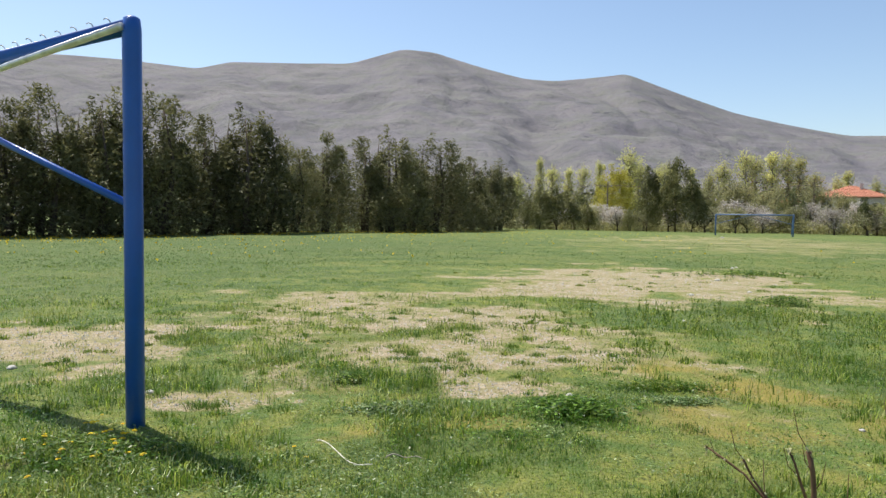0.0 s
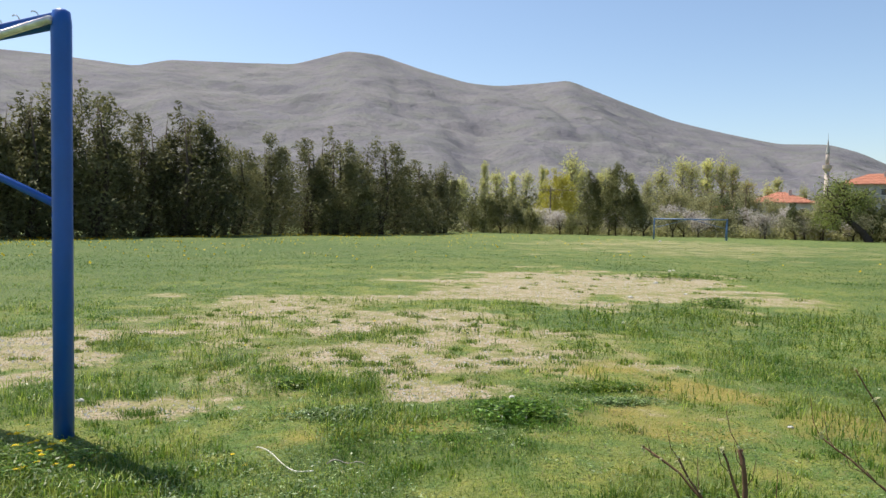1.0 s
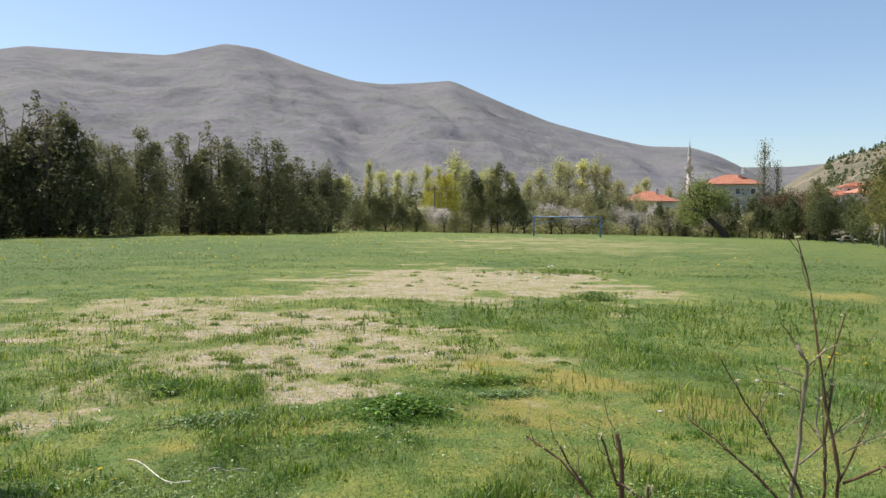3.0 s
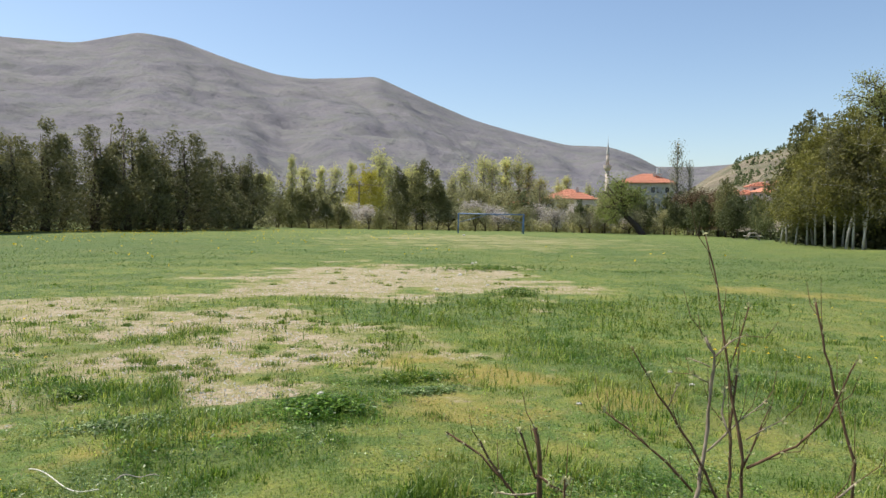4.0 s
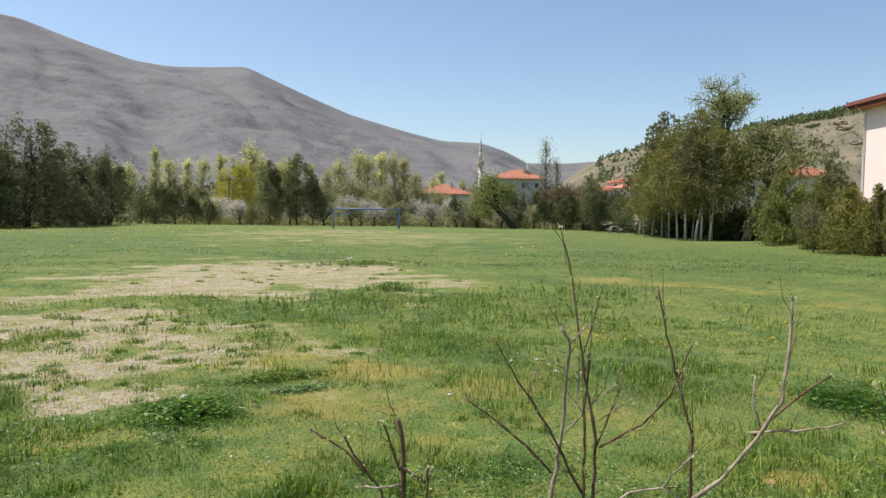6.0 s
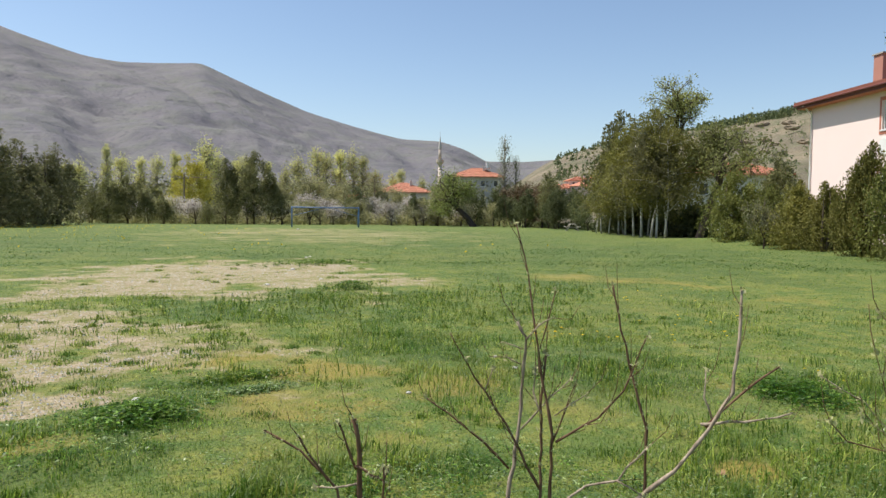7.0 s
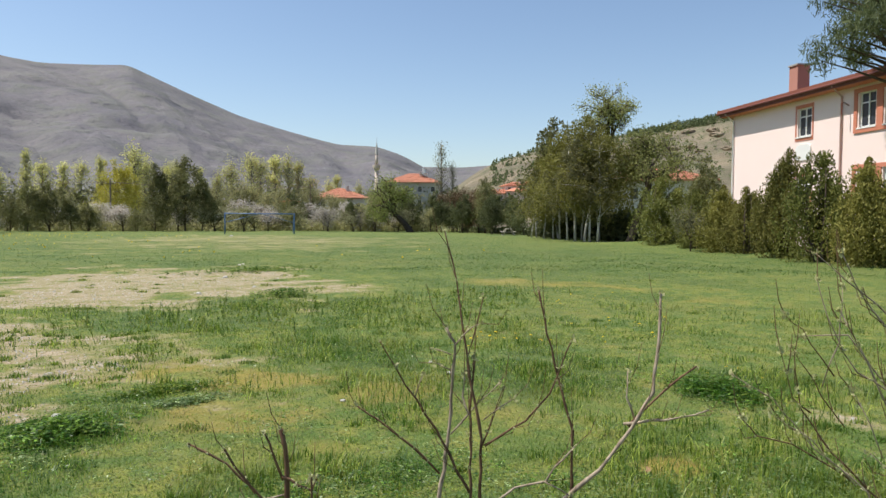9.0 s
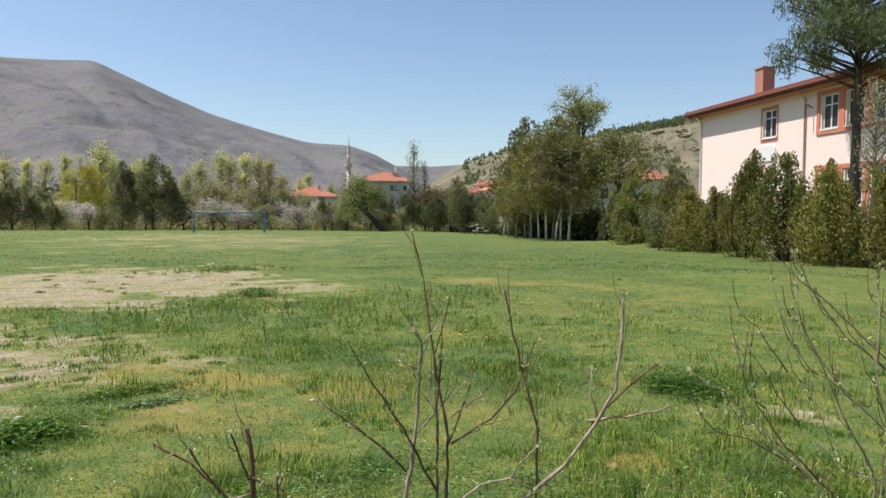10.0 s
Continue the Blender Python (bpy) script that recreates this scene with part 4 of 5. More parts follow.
# ---- buildings ----
def wall_with_openings(buf, length, height, thick, holes):
    """A wall along x, its front at y = 0; holes: x0, x1, z0, z1."""
    xs = sorted({0, length, *[h[0] for h in holes], *[h[1] for h in holes]})
    for a, b in zip(xs, xs[1:]):
        cut = sorted((h[2], h[3]) for h in holes if h[0] < (a + b) / 2 < h[1])
        z = -0.4
        for z0, z1 in cut:
            box(buf, a, 0, z, b, thick, z0)
            z = z1
        box(buf, a, 0, z, b, thick, height)


def window(parent, x0, x1, z0, z1, frame_m=None, cross=True, inset=0.1, surround=None):
    """A framed window in an opening; its front lies inset behind y = 0."""
    t = 0.07
    b = Buf()
    for q in ((x0, z0, x1, z0 + t), (x0, z1 - t, x1, z1), (x0, z0 + t, x0 + t, z1 - t), (x1 - t, z0 + t, x1, z1 - t)):
        box(b, q[0], inset, q[1], q[2], inset + 0.07, q[3])
    w = part("window", b, frame_m or M_WHITE, parent)
    b = Buf()
    box(b, x0 + t, inset + 0.03, z0 + t, x1 - t, inset + 0.045, z1 - t)
    part("pane", b, M_GLASS, w)
    if cross:
        b = Buf()
        mx, mz = (x0 + x1) / 2, z1 - (z1 - z0) * 0.3
        box(b, mx - 0.035, inset - 0.005, z0 + t, mx + 0.035, inset + 0.065, z1 - t)
        part("mullion", b, frame_m or M_WHITE, w)
        for a, c in ((x0 + t, mx - 0.035), (mx + 0.035, x1 - t)):
            b = Buf()
            box(b, a, inset - 0.003, mz - 0.03, c, inset + 0.065, mz + 0.03)
            part("transom", b, frame_m or M_WHITE, w)
    b = Buf()
    box(b, x0 - 0.08, -0.08, z0 - 0.07, x1 + 0.08, inset + 0.02, z0)
    part("sill", b, M_WHITE, w)
    if surround:
        b = Buf()
        for q in ((x0 - 0.18, z0 - 0.22, x1 + 0.18, z0 - 0.075), (x0 - 0.18, z1, x1 + 0.18, z1 + 0.18), (x0 - 0.18, z0 - 0.07, x0 - 0.085, z1), (x1 + 0.085, z0 - 0.07, x1 + 0.18, z1)):
            box(b, q[0], -0.03, q[1], q[2], 0.0, q[3])
        part("surround", b, surround, w)
    return w


def hip_roof(buf, x0, y0, x1, y1, z, rise, thick=0.12):
    """A hipped roof; its ridge runs along the longer side."""
    w, d = x1 - x0, y1 - y0
    k = min(w, d) / 2
    if w < d:
        r = [(x0 + k, y0 + k), (x0 + k, y1 - k)]
    else:
        r = [(x0 + k, y0 + k), (x1 - k, y0 + k)]
    v = [(x0, y0, z), (x1, y0, z), (x1, y1, z), (x0, y1, z), (*r[0], z + rise), (*r[1], z + rise)]
    lo = [(a, b, c - thick) for a, b, c in v[:4]]
    quads = [(0, 1, 5, 4), (2, 3, 4, 5)] if w >= d else [(3, 0, 4, 5), (1, 2, 5, 4)]
    tris = [(3, 0, 4), (1, 2, 5)] if w >= d else [(0, 1, 4), (2, 3, 5)]
    n = buf.n
    buf.add(v + lo, quads + [(6, 7, 1, 0), (7, 8, 2, 1), (8, 9, 3, 2), (9, 6, 0, 3), (9, 8, 7, 6)])
    buf.f.append(np.array(tris) + n)
    return r


def tile_rows(buf, x0, y0, x1, z, rise, run, rows):
    """Courses of tiles on the front slope of a hipped roof, as raised strips."""
    for i in range(rows):
        a, b = i / rows, (i + 0.9) / rows
        xa, xb = x0 + run * a, x1 - run * a
        xc, xd = x0 + run * b, x1 - run * b
        ya, yb = y0 + run * a, y0 + run * b
        za, zb = z + rise * a, z + rise * b
        buf.add([(xa, ya, za + 0.06), (xb, ya, za + 0.06), (xd, yb, zb + 0.015), (xc, yb, zb + 0.015), (xa, ya, za), (xb, ya, za)], [(0, 1, 2, 3), (4, 5, 1, 0)])


def school():
    u = Vector((0.53, 0.848, 0)).normalized()
    # local x runs towards the camera's side along the front, local y into the building
    corner = Vector((42.7, 22.0, -0.35))
    m = Matrix.Translation(corner) @ Matrix(((-u.x, u.y, 0, 0), (-u.y, -u.x, 0, 0), (0, 0, 1, 0), (0, 0, 0, 1)))
    s = thing("school_building", m, "two-storey pale pink school with orange window bands and tiled roof", "school")
    L, D, H = 32.0, 12.0, 8.05
    holes = [(6.25, 7.35, 6.1, 7.6), (6.25, 7.35, 2.5, 4.0)]
    cols = [10.75 + 1.62 * i for i in range(12)]
    for c in cols:
        holes += [(c, c + 1.06, 6.05, 7.7), (c, c + 1.06, 2.35, 4.1)]
    b = Buf()
    wall_with_openings(b, L, H, 0.35, holes)
    part("front_wall", b, M_PINK, s)
    b = Buf()
    box(b, 0, 0.35, -0.4, 0.35, D, H)
    part("end_wall", b, M_PINK, s)
    b = Buf()
    box(b, L - 0.35, 0.35, -0.4, L, D, H)
    part("end_wall", b, M_PINK, s)
    b = Buf()
    box(b, 0.35, D - 0.35, -0.4, L - 0.35, D, H)
    part("back_wall", b, M_PINK, s)
    for z in (0.3, 4.5):
        b = Buf()
        box(b, 0.35, 0.35, z, L - 0.35, D - 0.35, z + 0.2)
        part("floor_slab", b, M_CONCRETE, s)
    window(s, *holes[0], surround=M_ORANGE)
    window(s, *holes[1], surround=M_ORANGE)
    for h in holes[2:]:
        window(s, *h)
    for z0, z1 in ((5.72, 7.9), (2.05, 4.3)):
        for i in range(len(cols) + 1):
            x1 = cols[i] - 0.09 if i < len(cols) else cols[-1] + 1.5
            x0 = cols[i - 1] + 1.15 if i else cols[0] - 0.3
            b = Buf()
            box(b, x0, -0.05, z0 + 0.26, x1, -0.002, z1 - 0.2)
            part("pilaster", b, M_ORANGE, s)
        b = Buf()
        box(b, cols[0] - 0.3, -0.06, z1 - 0.2, cols[-1] + 1.5, -0.002, z1)
        box(b, cols[0] - 0.3, -0.06, z0 + 0.08, cols[-1] + 1.5, -0.002, z0 + 0.26)
        part("window_band", b, M_ORANGE, s)
    b = Buf()
    box(b, -0.55, -0.6, H, L + 0.55, D + 0.6, H + 0.1)
    part("soffit", b, M_ORANGE, s)
    b = Buf()
    box(b, -0.58, -0.64, H + 0.02, L + 0.58, -0.6, H + 0.26)
    box(b, -0.6, -0.6, H + 0.02, -0.55, D + 0.6, H + 0.26)
    part("fascia", b, M_FASCIA, s)
    b = Buf()
    hip_roof(b, -0.7, -0.75, L + 0.7, D + 0.75, H + 0.36, 0.95)
    roof = part("roof", b, M_TILE_DARK, s)
    b = Buf()
    tile_rows(b, -0.7, -0.75, L + 0.7, H + 0.36, 0.95, (D + 1.5) / 2, 22)
    part("tile_course", b, M_TILE_DARK, roof)
    b = Buf()
    tube(b, [(-0.7, -0.72, H + 0.22), (L / 2, -0.72, H + 0.2), (L + 0.7, -0.72, H + 0.22)], 0.075, 10)
    part("gutter", b.mesh("gutter", True), M_FASCIA, s)
    for x, mt in ((9.65, M_PIPE), (0.12, M_WHITE)):
        b = Buf()
        tube(b, [(x, -0.65, H + 0.15), (x, -0.3, H - 0.15), (x, -0.08, H - 0.35), (x, -0.08, H * 0.5), (x, -0.08, -0.1)], 0.05, 8)
        part("downpipe", b.mesh("downpipe", True), mt, s)
    b = Buf()
    box(b, 3.5, 1.3, H + 0.3, 4.25, 2.05, 10.45)
    ch = part("chimney", b, M_CHIMNEY, s)
    b = Buf()
    box(b, 3.43, 1.23, 10.45, 4.32, 2.12, 10.53)
    part("chimney_cap", b, M_CONCRETE, ch, "dark concrete cap")
    b = Buf()
    a = np.linspace(0, 2 * np.pi, 24, endpoint=False)
    ring = np.stack([6.8 + 0.62 * np.sign(np.cos(a)) * np.abs(np.cos(a)) ** 0.5, np.zeros(24), 5.25 + 0.42 * np.sign(np.sin(a)) * np.abs(np.sin(a)) ** 0.5], 1)
    n = np.arange(24)
    b.add(np.concatenate([ring - (0, 0.07, 0), ring - (0, 0.004, 0)]), np.stack([n, (n + 1) % 24, 24 + (n + 1) % 24, 24 + n], 1))
    b.f.append(np.arange(24)[None, ::-1])
    part("wall_sign", b, M_WHITE, s, "white board on the wall")
    b = Buf()
    tube(b, [(10.1, -0.02, 7.2), (10.1, -0.3, 7.35), (10.1, -0.42, 7.3), (10.1, -0.42, 6.75)], 0.035, 6)
    part("wall_lamp", b, M_FASCIA, s)


school()


def house(x, y, z, turn, w, d, h, rise, wall, label, storeys=2, wins=3, gable=False):
    m = Matrix.Translation((x, y, z)) @ Matrix.Rotation(radians(turn), 4, "Z") @ Matrix.Translation((-w / 2, -d / 2, 0))
    o = thing("village_house", m, label, "house", "village houses")
    holes = []
    for s in range(storeys):
        z0 = h * s / storeys + 0.9
        for i in range(wins):
            c = w * (i + 0.5) / wins
            holes.append((c - 0.5, c + 0.5, z0, z0 + min(1.3, h / storeys - 1.3)))
    b = Buf()
    wall_with_openings(b, w, h, 0.3, holes)
    part("wall", b, wall, o)
    b = Buf()
    box(b, 0, 0.3, -1.5, 0.3, d, h)
    part("wall", b, wall, o)
    b = Buf()
    box(b, w - 0.3, 0.3, -1.5, w, d, h)
    part("wall", b, wall, o)
    b = Buf()
    box(b, 0.3, d - 0.3, -1.5, w - 0.3, d, h)
    part("wall", b, wall, o)
    for q in holes:
        window(o, *q, cross=False)
    # side windows, set into shallow frames
    for sgn in (0, 1):
        for s in range(storeys):
            b = Buf()
            z0 = h * s / storeys + 0.9
            xx = -0.03 if sgn == 0 else w
            box(b, xx, d * 0.4, z0, xx + 0.03, d * 0.4 + 1.0, z0 + 1.2)
            part("window", b, M_GLASS, o)
    b = Buf()
    hip_roof(b, -0.6, -0.6, w + 0.6, d + 0.6, h + 0.14, rise, 0.14)
    roof = part("roof", b, M_TILE, o)
    b = Buf()
    if w >= d:
        tile_rows(b, -0.6, -0.6, w + 0.6, h + 0.14, rise, (d + 1.2) / 2, 14)
        part("tile_course", b, M_TILE, roof)
    b = Buf()
    box(b, w * 0.62, d * 0.3, h, w * 0.62 + 0.5, d * 0.3 + 0.5, h + rise + 0.5)
    part("chimney", b, M_GREYWALL, roof)
    return o


house(75.2, 119.5, -1.1, -30, 10.0, 9.0, 6.0, 2.0, M_CREAM, "cream two-storey house with a hipped orange tile roof")
o = house(99.1, 126.5, 0.2, -38, 11.5, 9.5, 8.8, 2.2, M_GREYWALL, "pale three-storey house with a wide orange roof", 3, 4)
b = Buf()
box(b, 7.4, 2.0, 10.9, 8.9, 3.6, 11.1)
tube(b, [(8.15, 3.0, 10.9), (8.15, 3.0, 12.3)], 0.4, 10)
part("water_tank", b, M_STEEL, o, "solar water tank on the roof")
HILLSIDE = [(170, 186, 3.0, 9, 4.5), (186, 183, 5.5, 8, 4.2), (198, 190, 9.0, 9, 4.5), (204, 176, 11.0, 9, 5), (192, 165, 8.0, 8, 4.5), (219, 180, 15.0, 10, 5),
            (225, 192, 16.0, 9, 4.5), (210, 201, 11.0, 9, 4.8), (177, 195, 4.0, 8, 4.4), (162, 171, 2.0, 9, 4.6), (182, 172, 5.0, 9, 5), (213, 168, 13.5, 9, 4.5), (195, 178, 8.0, 8, 4.2)]
TERRACE = [(163, 176, 4.5), (168, 173, 6.0), (166, 168, 6.5), (172, 170, 7.5), (175, 166, 8.5), (178, 170, 9.5), (171, 163, 8.0), (181, 165, 10.5)]
for i, (x, y, z) in enumerate(TERRACE):
    house(x, y, z - 2.2, -42 + 14 * math.sin(i * 1.7), 7.4 + 1.3 * math.sin(i * 2.9), 6.2, 4.6 + 0.5 * math.sin(i * 4.1), 1.4, (M_ROSE, M_CREAM, M_ROSE, M_GREYWALL)[i % 4], "two-storey village house with a faded orange tile roof", 2, 3)
for i, (x, y, z, w, h) in enumerate(HILLSIDE):
    house(x, y, z, -35 + 25 * math.sin(i * 2.2), w * 0.72, w * 0.6, h * 0.75, 1.3, (M_CREAM, M_GREYWALL, M_WHITE)[i % 3], "village house with an orange tile roof on the hillside", 1, 3)
house(72.5, 47.0, -0.4, -52, 12, 8, 6.0, 1.5, M_CREAM, "pale house with a red tile roof behind the trees", 2, 5)
house(63, 117, -1.0, -25, 6, 5, 4.6, 0.6, M_WHITE, "small white house behind the blossom", 1, 2)


def minaret(x, y, z):
    o = thing("minaret", Matrix.Translation((x, y, z)), "slender pale stone minaret with one balcony and a pointed cap", "minaret")
    b = Buf()
    tube(b, [(0, 0, -1), (0, 0, 5), (0, 0, 5.2), (0, 0, 18.5)], [1.2, 1.1, 0.72, 0.66], 16)
    part("shaft", b.mesh("shaft", True), M_MINARET, o)
    b = Buf()
    tube(b, [(0, 0, 18.5), (0, 0, 19.4), (0, 0, 19.5), (0, 0, 20.5)], [0.66, 1.2, 1.3, 1.3], 16)
    part("balcony", b, M_MINARET, o)
    b = Buf()
    tube(b, [(0, 0, 20.4), (0, 0, 24.2)], [0.55, 0.5], 14)
    part("upper_shaft", b.mesh("upper_shaft", True), M_MINARET, o)
    b = Buf()
    tube(b, [(0, 0, 24.2), (0, 0, 24.4), (0, 0, 28.4)], [0.66, 0.62, 0.05], 14)
    part("cap", b, M_GREYWALL, o, "grey pointed cap")
    b = Buf()
    tube(b, [(0, 0, 28.3), (0, 0, 30.2)], [0.07, 0.03], 6)
    part("finial", b, M_STEEL, o)


minaret(141, 200.6, -1.1)


def utility_pole(x, y, h):
    o = thing("utility_pole", on(x, y, -35), "grey wooden utility pole with a crossarm", "pole", "utility poles")
    b = Buf()
    tube(b, [(0, 0, -0.3), (0, 0, h)], [0.16, 0.11], 8)
    part("pole", b, M_WOOD, o)
    b = Buf()
    box(b, -0.8, -0.06, h - 0.75, 0.8, 0.06, h - 0.63)
    part("crossarm", b, M_WOOD, o)
    for dx in (-0.7, 0, 0.7):
        b = Buf()
        tube(b, [(dx, 0, h - 0.64), (dx, 0, h - 0.4)], [0.05, 0.06], 6)
        part("insulator", b, M_WHITE, o)


for x, y in ((2, 128), (32.5, 119), (62, 108)):
    utility_pole(x, y, 8.0)
for dx in (-0.7, 0, 0.7):
    b = Buf()
    for (xa, ya), (xb, yb) in (((2, 128), (32.5, 119)), ((32.5, 119), (62, 108))):
        f = np.linspace(0, 1, 9)
        tube(b, np.stack([xa + (xb - xa) * f + dx * 0.6, ya + (yb - ya) * f - dx * 0.5, 6.6 - 1.6 * f * (1 - f) * 1.5 + 0 * f], 1), 0.014, 4)
    me = b.mesh("overhead_wire")
    me.materials.append(M_WOOD)
    tagged(new("overhead_wire", me), "thin grey overhead wire between poles", "wire", "overhead wires")


def picnic_table(x, y, turn):
    o = thing("picnic_table", on(x, y, turn), "weathered wooden picnic table with two benches beside the trees", "table")
    for i in range(4):
        b = Buf()
        box(b, -0.95, -0.36 + i * 0.185, 0.72, 0.95, -0.20 + i * 0.185, 0.76)
        part("top_plank", b, M_WOOD_PALE, o)
    for s in (-1, 1):
        b = Buf()
        box(b, -0.95, s * 0.72 - 0.13, 0.42, 0.95, s * 0.72 + 0.13, 0.46)
        part("bench_plank", b, M_WOOD_PALE, o)
        for x2 in (-0.7, 0.7):
            b = Buf()
            tube(b, [(x2, s * 0.68, -0.05), (x2, s * 0.28, 0.73)], 0.05, 4)
            part("leg", b, M_WOOD_PALE, o)
    for x2 in (-0.7, 0.7):
        b = Buf()
        box(b, x2 - 0.03, -0.85, 0.36, x2 + 0.03, 0.85, 0.42)
        part("bearer", b, M_WOOD_PALE, o)


picnic_table(56.6, 55.0, 50)


def hedge(x0, y0, x1, y1, h, w, seed, material=None, label="low dark hedge under the trees", n=2600):
    r2 = np.random.default_rng(seed)
    f = r2.uniform(0, 1, n)
    x, y = x0 + (x1 - x0) * f, y0 + (y1 - y0) * f
    co = np.stack([x + r2.normal(0, w / 2, n), y + r2.normal(0, w / 2, n), gz(x, y) + r2.uniform(0, 1, n) * h * (0.7 + 0.5 * vnoise(f * 30, f, seed))], 1)
    b = Buf()
    leaves(b, co, 0.3 + 0.06 * h, r2)
    me = b.mesh("hedge")
    me.materials.append(material or M_OLIVE)
    tagged(new("hedge", me), label, "hedge", kind="stuff")


hedge(76, 83.5, 61, 52, 0.9, 0.9, 5)
hedge(56, 50, 46.5, 31, 2.4, 1.2, 11, M_OLIVE, "dark undergrowth behind the limewashed trunks", 6000)
hedge(80, 88, 46, 100, 1.6, 1.3, 6, M_SCRUB, "dull green scrub along the field's far edge", 4200)
hedge(46, 100, 14, 112, 1.7, 1.4, 8, M_SCRUB, "dull green scrub along the field's far edge", 4200)
hedge(78, 96, 10, 122, 2.6, 2.0, 9, M_SCRUB, "dull scrub beyond the field", 6000)
hedge(110, 118, 4, 152, 8.5, 4.0, 12, M_POPLAR_G, "pale grey-green thicket far beyond the field", 9000)
hedge(95, 105, 8, 132, 4.0, 2.5, 10, M_SCRUB, "pale green thicket beyond the field", 7000)
# stand-in for a blue-sheeted pile, built as a box with sheet strips
b = Buf()
for i in range(7):
    box(b, -1.6 + i * 0.46, -0.9, 1.55 + 0.05 * (i % 2), -1.15 + i * 0.46, 0.9, 1.6 + 0.05 * (i % 2))
o = thing("garden_shed", on(67.5, 96.0, -35), "small pale block with a blue sheet on top, standing in for a covered pile", "shed")
part("roof", b, M_CLOTH_BLUE, o)
b = Buf()
box(b, -1.5, -0.8, -0.1, 1.5, 0.8, 1.55)
part("wall", b, M_WHITE, o)


# ---- shrubs before the camera ----
FWD, SIDE = np.array([0.682, 0.7314, 0]), np.array([0.7314, -0.682, 0])


def bare_shrub(name, x, y, label, stems, seed, red=(), leafy=0.25, bud=0.011, twiggy=0.36, reach=1.0, girth=0.95):
    """A leafless shrub. stems: name, start and end radius in mm, then points (aside, height); the sway in depth is drawn at random."""
    r2 = np.random.default_rng(seed)
    z = float(gz(x, y))
    o = thing(name, Matrix.Translation((x, y, z)), label, "shrub")
    buds, young = Buf(), Buf()
    for nm, ra, rb, pts in stems:
        root = nm.isupper()
        pts = [np.array(p, float) for p in pts]
        if root:
            pts = [np.array([pts[0][0] * 0.35, 0.02])] + pts
        sway = np.cumsum(r2.normal(0, 0.02, len(pts)))
        line = [SIDE * p[0] + FWD * s + np.array([0, 0, p[1] - z]) for p, s in zip(pts, sway)]
        # a finer line with small kinks at the nodes
        fine = []
        for a, c in zip(line, line[1:]):
            n = max(2, int(np.linalg.norm(c - a) / 0.05))
            for q in range(n):
                fine.append(a + (c - a) * q / n + r2.normal(0, 0.0022, 3))
        fine.append(line[-1])
        b = Buf()
        tube(b, fine, np.linspace(ra, rb, len(fine)) / 1000 * girth * (1 + 0.12 * r2.normal(0, 1, len(fine))), 7)
        part("stem" if root else "twig", b.mesh("stem", True), M_TWIG_RED if nm.lower() in red else M_TWIG_GREY, o)
        for i in range(1, len(fine)):
            if fine[i][2] > 0.35 and r2.uniform() < 0.75:
                d = r2.normal(0, 1, 3)
                d /= np.linalg.norm(d)
                e = fine[i] - fine[i - 1]
                e /= np.linalg.norm(e) + 1e-9
                g = fine[i] + (d * 0.6 + e) * bud
                tube(buds, [fine[i], (fine[i] + g) / 2, g], [0.0018, 0.0042, 0.001], 5)
                if r2.uniform() < leafy:
                    leaves(young, g + r2.normal(0, 0.007, (5, 3)), 0.017, r2, 0.45, 0, 0.6)
                if r2.uniform() < twiggy:
                    tube(b2 := Buf(), [fine[i], fine[i] + (d * 0.5 + e) * 0.04 * reach, fine[i] + (d * 0.4 + e * 0.8 + (0, 0, 0.5)) * 0.075 * reach], [0.0016, 0.0013, 0.0008], 5)
                    part("twig", b2, M_TWIG_RED, o)
        leaves(young, line[-1] + r2.normal(0, 0.006, (5, 3)), 0.02, r2, 0.5, 0, 1.0)
    tagged(part("buds", buds, M_BUD, o), kind="stuff")
    tagged(part("young_leaves", young, M_BUD, o), kind="stuff")
    return o


bare_shrub("cut_back_shrub", 1.15, 1.90, "cut-back leafless shrub with a sawn stub and brown twigs", [
    ("MAIN", 9, 7.5, [(-0.019, 0.432), (-0.023, 0.567), (-0.038, 0.672)]),
    ("L1", 6, 3, [(-0.102, 0.431), (-0.217, 0.548), (-0.329, 0.611)]),
    ("l2", 4.5, 3.5, [(-0.126, 0.465), (-0.184, 0.54), (-0.217, 0.598)]),
    ("R1", 4, 3, [(0.051, 0.433), (0.06, 0.551)]),
    ("l3", 4, 3, [(-0.035, 0.516), (-0.059, 0.6), (-0.081, 0.667)]),
    ("r2", 4, 2.5, [(-0.035, 0.533), (0.015, 0.509), (0.051, 0.484), (0.06, 0.52)]),
    ("h", 4, 2.5, [(-0.018, 0.48), (-0.101, 0.465), (-0.151, 0.468)])], 3, ("main", "l1", "l2", "l3", "r1", "r2"), 0.03)
